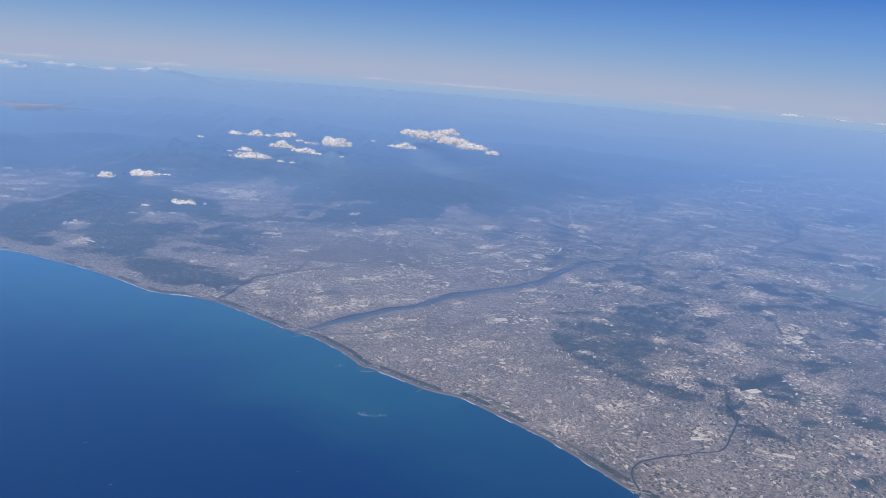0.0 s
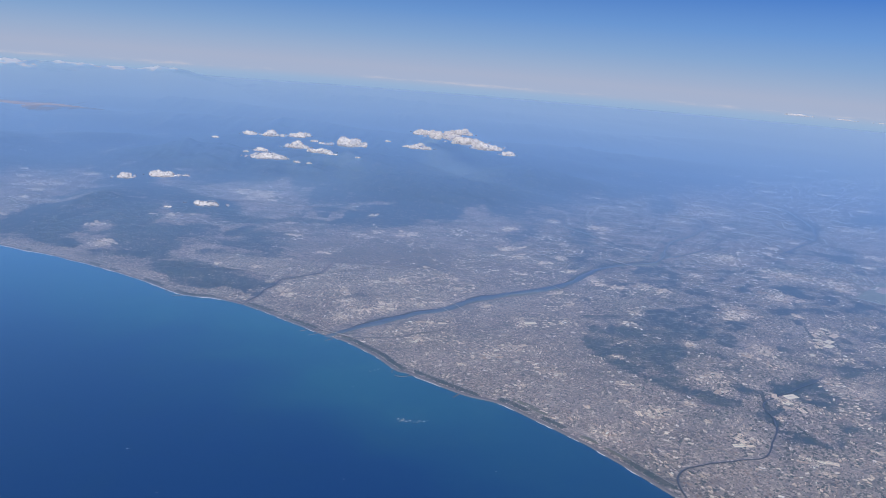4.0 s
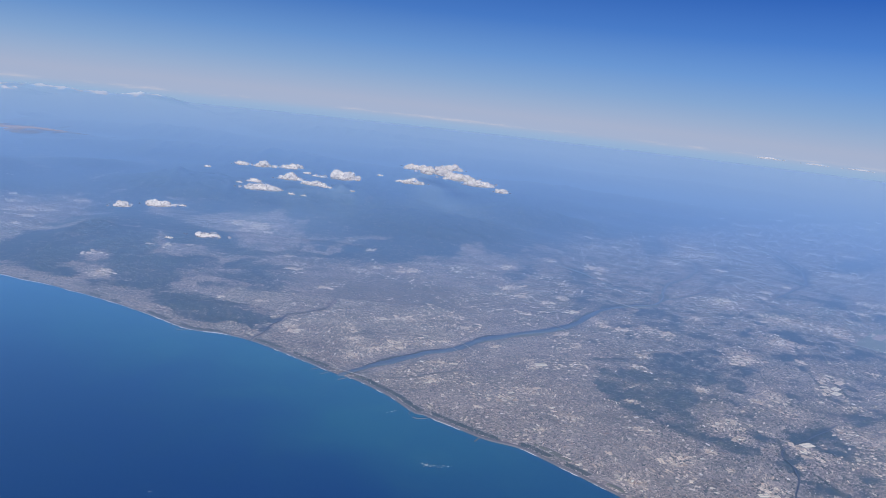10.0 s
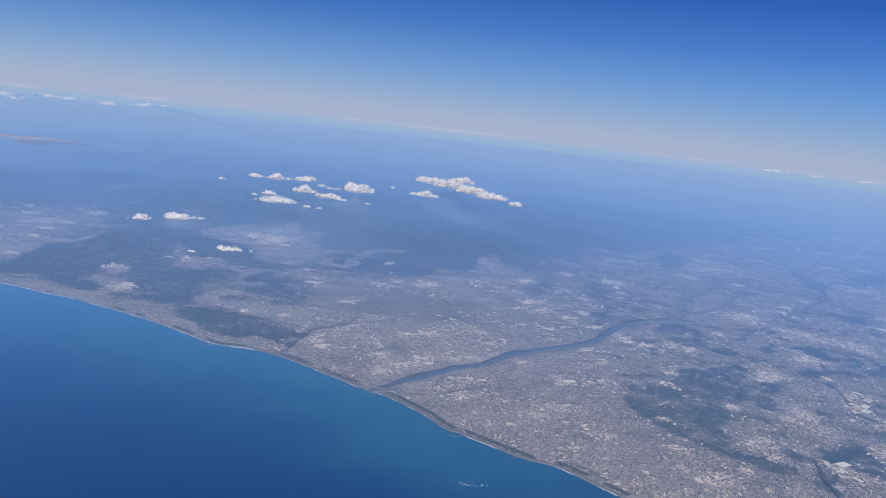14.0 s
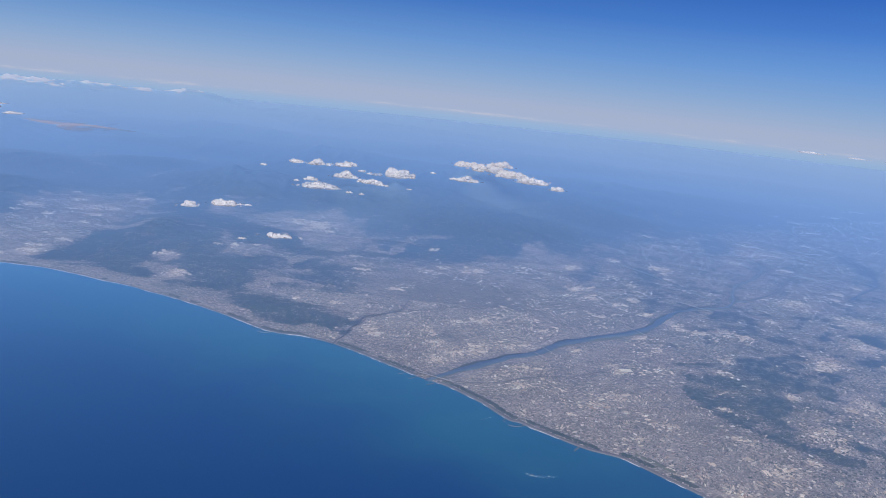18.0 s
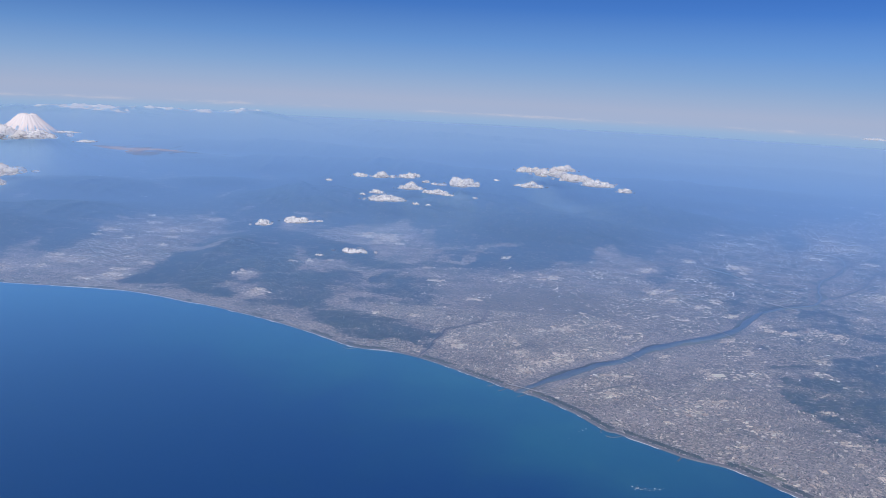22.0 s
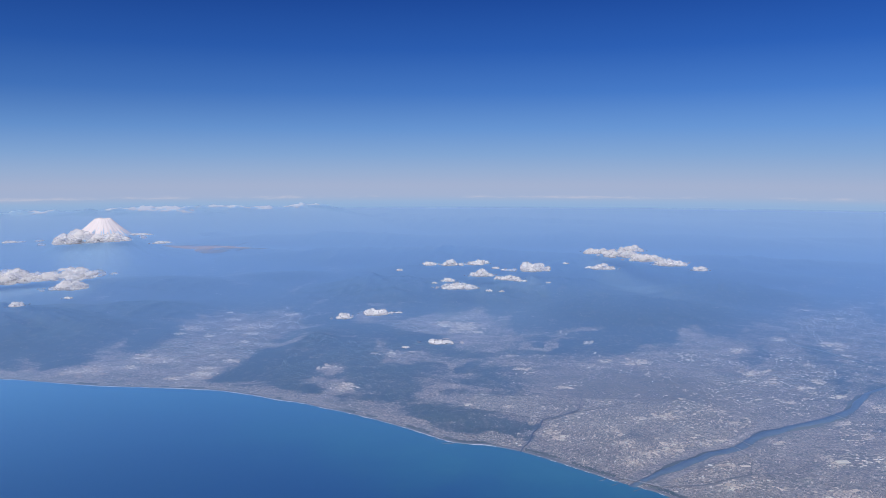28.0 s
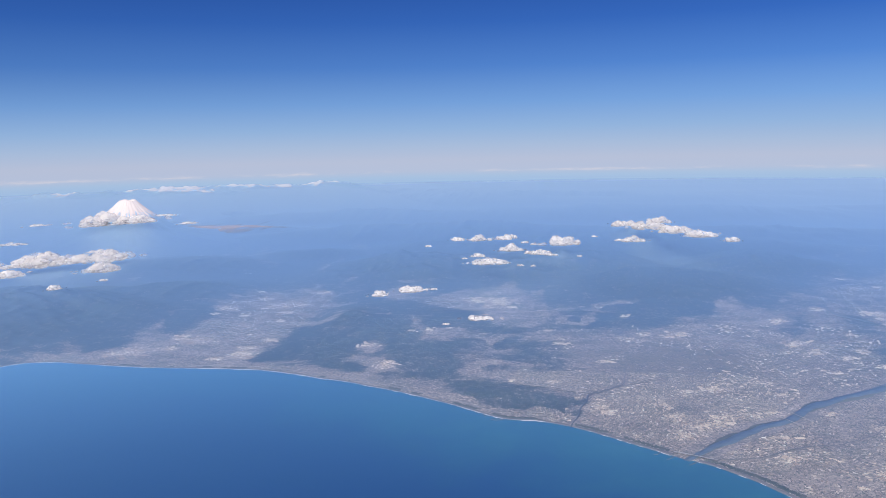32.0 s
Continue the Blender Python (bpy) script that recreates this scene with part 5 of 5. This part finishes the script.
# ---- snow peak ----
FX, FY, FTOP = -415.5, 626.0, 36.6
def volcano():
    base = new("volcano")
    base.matrix_basis = pose(FX, FY, float(curve(FX, FY)))
    seg, rings = 128, 70
    a = np.arange(seg) / seg * 2 * np.pi

    def cone(r0, r1, lift):
        co, keep = [], []
        for r in np.linspace(r0, r1, rings) ** 1.0:
            gully = fbm(np.cos(a) * 9 + 40, np.sin(a) * 9 + 40, 1.2, 3) - 0.5
            gully = gully * min(1, r / 14) * (0.9 + 0.02 * r) + 0.5 * min(1, r / 9) * (fbm(np.cos(a) * 30 + 90, np.sin(a) * 30 + r * 0.3, 1.1, 3) - 0.5)
            h = FTOP * np.exp(-max(r - 6.4, 0) / 38.5) * (1.02 - 0.0016 * r) + 0.5 * np.sin(3 * a) * np.exp(-((r - 4) / 3) ** 2)
            if r < 3.0:
                h = h - (3.0 - r) * 0.5
            co.append(np.column_stack([r * np.cos(a), r * np.sin(a), h + gully * 1.1 + lift]))
        return np.concatenate(co)
    i = (np.arange(rings - 1)[:, None] * seg + np.arange(seg)).ravel()
    j = (np.arange(rings - 1)[:, None] * seg + (np.arange(seg) + 1) % seg).ravel()
    quads = np.stack([i, i + seg, j + seg, j], 1)
    slope = raw_mesh("slope", cone(0.05, 150, 0), quads, FUJI_ROCK, True)
    slope.parent = base
    co = cone(0.05, 40, 0.12)
    aa, rr = np.arctan2(co[:, 1], co[:, 0]), np.hypot(co[:, 0], co[:, 1])
    line = 24 + 26 * (fbm(np.cos(aa) * 9 + 40, np.sin(aa) * 9 + 40, 0.4, 3) - 0.38)
    co[:, 2] -= np.clip(rr - line, 0, 3) * 0.5
    cap = raw_mesh("snow_cap", co, quads, PEAK_SNOW, True)
    cap.parent = base
    tagged(cap, "white snow cap with ragged lower edge")
    tagged(base, "tall snow-capped volcano rising above a collar of cloud", "mountain")


volcano()


def snow_range(ax, ay, bx, by, width, top, seed, label, snow_line=0.6):
    """A long ridge with peaks; snow lies on the upper part."""
    nu, nv = 300, 61
    u, v = np.meshgrid(np.linspace(-0.35, 1.35, nu), np.linspace(-1, 1, nv) ** 3)
    dx, dy = bx - ax, by - ay
    ln = math.hypot(dx, dy)
    x, y = ax + u * dx - v * width * dy / ln, ay + u * dy + v * width * dx / ln
    peak = 0.86 + 0.30 * (fbm(x + seed, y, 70, 2) - 0.5) + 0.34 * (fbm(x, y + seed, 22, 5) - 0.5) + 0.16 * (fbm(x, y + 4, 8, 2) - 0.5)
    ends = np.clip(np.minimum(u + 0.35, 1.35 - u) / 0.55, 0, 1)
    ends = ends * ends * (3 - 2 * ends)
    steep = np.clip(1 - np.abs(v) * 12, 0, 1)
    foot = 0.74 * np.clip(1 - np.abs(v), 0, 1) ** 1.2
    h = top * ends * (foot + steep * np.clip(np.clip(peak, 0.1, 1.1) * (0.94 + 0.10 * fbm(x, y, 20, 4, ridged=True)) - 0.74, 0, 1) * 0.62)
    snow = h / top + 0.06 - 0.5 * ((u < 0) | (u > 0.87)) + 0.26 * (fbm(x, y, 10, 3) - 0.5) + 0.2 * (fbm(x, y + 60, 40, 2) - 0.5)
    co = np.column_stack([x.ravel(), y.ravel(), (h + curve(x, y) - 0.3).ravel()])
    i = (np.arange(nv - 1)[:, None] * nu + np.arange(nu - 1)).ravel()
    ob = raw_mesh("mountain_range", co, np.stack([i, i + 1, i + 1 + nu, i + nu], 1), ALPS, True, snow=(snow - snow_line).ravel())
    return tagged(ob, label, "mountains", kind="structure")


def alps_material():
    m, N = material("alpine_snow_and_forest")
    s = N.step(attribute(N, "snow"), -0.06, 0.06)
    # Snow gets little of the haze coat, the forest below all of it.
    finish(N, N.mix(s, (0.05, 0.06, 0.05, 1), (0.80, 0.71, 0.66, 1)), haze_gloss=N.math("MULTIPLY_ADD", s, -0.135, 0.178))
    return m


ALPS = alps_material()
snow_range(-650, 980, -330, 1140, 300, 43.0, 3, "far snow-covered alpine range on the horizon", 0.80)
snow_range(-760, 925, -458, 1020, 300, 38.0, 9, "far snow-covered mountains beside the alpine range", 0.88)

# ---- clouds ----
def billow_template(level, seed):
    """A puff of vapour with soft swellings."""
    bm = bmesh.new()
    bmesh.ops.create_icosphere(bm, subdivisions=level, radius=1)
    at = Vector((seed * 3.7, seed * 1.3, seed * 5.1))
    for v in bm.verts:
        p = v.co.copy()
        v.co = p * (1.04 - 0.15 * noise.voronoi(p * 1.7 + at)[0][0] + 0.30 * noise.noise(p * 1.3 + at) + 0.16 * noise.noise(p * 3.1 + at) - 0.05 * noise.voronoi(p * 3.9 + at)[0][0])
    bm.verts.index_update()
    out = np.array([v.co for v in bm.verts]), np.array([[v.index for v in f.verts] for f in bm.faces])
    bm.free()
    return out


BILLOWS = [billow_template(3, i + 1) for i in range(8)]


def cloud(x, y, h, half, flat=0.42, depth=0.3, mat=CLOUD, label="small white fair-weather cloud over blue hills", group="fair-weather clouds"):
    """Many small puffs heaped over a level base, lower towards ragged ends, with loose shreds and a thin fringe."""
    r = np.random.RandomState(int(abs(x * 7 + y * 3)))
    lumps = r.uniform(0.35, 1.0, 9)

    def puffs(count, spread, least, most, lift):
        balls = []
        for _ in range(count):
            a = np.clip(r.uniform(-1, 1) * 0.75 + 0.25 * r.randn(), -1.1, 1.1) * spread
            top = half * flat * max(0.0, 1 - a * a) ** 0.5 * np.interp(a, np.linspace(-1, 1, 9), lumps)
            size = half * r.uniform(least, most) * (1 - 0.45 * abs(a))
            balls.append((np.array([a * half * 0.95, r.randn() * half * depth * 0.4, lift * size + r.rand() ** 1.3 * max(0.0, top - 0.5 * size)]), size))
        co, tri, base = [], [], 0
        for k, (centre, size) in enumerate(balls):
            v, f = BILLOWS[r.randint(8)]
            turn = r.rand() * 6.28
            q = np.column_stack([v[:, 0] * math.cos(turn) - v[:, 1] * math.sin(turn), v[:, 0] * math.sin(turn) + v[:, 1] * math.cos(turn), v[:, 2] * 0.72 * min(1.0, max(0.5, flat / 0.4))]) * size + centre
            middle = q[f].mean(1)
            # Only the outer skin stays: what lies within a neighbour is left out.
            outer = np.ones(len(f), bool)
            for n, (other, reach) in enumerate(balls):
                if n != k:
                    outer &= (((middle - other) / (reach * np.array([0.84, 0.84, 0.6]))) ** 2).sum(1) > 1
            q[:, 2] = np.where(q[:, 2] < 0, q[:, 2] * 0.25, q[:, 2])
            co.append(q)
            tri.append(f[outer] + base)
            base += len(v)
        return np.concatenate(co), np.concatenate(tri)

    small = half < 4
    ob = raw_mesh("cloud", *puffs(10 if small else 22 if half < 14 else 40, 0.8, 0.16 if half < 14 else 0.11, 0.40 if half < 14 else 0.27, 0.2), mat, True)
    raw_mesh("fringe", *puffs(5 if small else 10, 1.0, 0.12, 0.3, 0.3), FRINGE, True).parent = ob
    tagged(ob.children[0], "thin ragged fringe of vapour", kind="stuff")
    for _ in range(0 if small else 3):
        v, f = BILLOWS[r.randint(8)]
        shred = raw_mesh("shred", v * half * r.uniform(0.04, 0.09) * np.array([1.6, 0.8, 0.6]) + np.array([r.choice([-1, 1]) * half * r.uniform(0.95, 1.3), r.uniform(-0.2, 0.2) * half, half * flat * r.uniform(0.05, 0.4)]), f, FRINGE, True)
        shred.parent = ob
    ob.matrix_basis = pose(x, y, h + float(curve(x, y)), 0, 0, -math.degrees(math.atan2(x + 30, y)) + r.uniform(-12, 12))
    return tagged(ob, label, "cloud", group)


NORTH_CLOUDS = [(-121, 480, 17.4, 4.4), (-108, 481, 17.4, 6.4), (-92, 486, 17.4, 6.2), (-88, 450, 15.0, 6.6), (-60, 461, 17.0, 9.8), (-70, 432, 15.4, 5.4), (-76, 436, 15.2, 3.2),
                (-64, 429, 15.2, 3.0), (-97, 419, 12.0, 9.6), (-104, 436, 13.6, 4.0), (-111, 430, 13.2, 2.0), (-80, 412, 12.0, 2.2), (-74, 411, 12, 1.6), (-18, 472, 17.4, 6.4),
                (-26, 474, 17.6, 2.6), (22, 489, 18.2, 9.0), (32, 453, 19.5, 4.4), (-133, 321, 13.2, 3.8), (-122, 332, 13.0, 5.4), (-113, 335, 13.4, 1.8), (-116, 333, 13.6, 1.4),
                (-87.5, 277.6, 13.2, 5.2), (-277, 320, 15.6, 3.8)]
SOUTH_CLOUDS = [(-271, 348, 14.7, 2.3), (-135, 457, 16.6, 2.4), (-39, 496, 17.6, 2.2), (-80, 468, 17.2, 3.0), (-75, 462, 17.0, 2.0), (-50, 425, 15.0, 1.6), (-99, 270, 13.0, 1.4)]
CLOUDS = NORTH_CLOUDS + SOUTH_CLOUDS
for x, y, h, half in CLOUDS:
    cloud(x, y, h, half * 1.16, 0.3 if (x, y) in ((-97, 419), (-87.5, 277.6)) else 0.46, 0.3)
for x, y, h, half in ((-17, 556, 18.6, 9.5), (8, 572, 19.0, 9.5), (-3, 532, 18.6, 12.5), (11, 515, 18.2, 11.5)):
    cloud(x, y, h, half, 0.42, 0.6, mat=BIG_CLOUD, label="bank of white cloud over the mountain crest")
cloud(-383, 461, 5.6, 22, 0.40, 0.4, mat=BIG_CLOUD, label="long white cloud over the coastal mountains")
cloud(-347, 466, 7.6, 25, 0.30, 0.4, mat=BIG_CLOUD, label="long white cloud over the coastal mountains")
cloud(-312, 413, 9.2, 11.5, 0.40, 0.4, mat=BIG_CLOUD, label="white cloud with ragged edge over the mountains")
cloud(-359, 399, 8.4, 10, 0.4, label="white cloud over the coastal mountains")
cloud(-385, 422, 9.0, 13, 0.3, label="white cloud over the coastal mountains")
cloud(-408, 470, 17.6, 9, 0.2, label="thin white cloud over the coastal mountains")
cloud(-417, 594, 19.2, 26, 0.40, 0.35, BIG_CLOUD, label="collar of white cloud round the volcano")
cloud(-394, 598, 20.4, 20, 0.34, 0.35, BIG_CLOUD, label="collar of white cloud round the volcano")
cloud(-363, 589, 26.4, 8, 0.2, label="thin white cloud beside the volcano")
cloud(-309, 515, 26.2, 6, 0.3, label="small white cloud near the volcano")
cloud(-470, 585, 20, 9, 0.15, label="thin white cloud below the volcano")

# Brighter heads of cloud on the horizon.
for az, half, flat in ((24.2, 38, 0.20), (27.0, 30, 0.07), (29.6, 36, 0.07)):
    bx_, by_ = 2650 * math.sin(radians(az)) - 30, 2650 * math.cos(radians(az))
    cloud(bx_, by_, 71 - 2650 * math.tan(radians(2.02)) - float(curve(bx_, by_)), half, flat, 0.2, FAR_CLOUD, "pale pinkish cloud far off on the horizon", "horizon clouds")
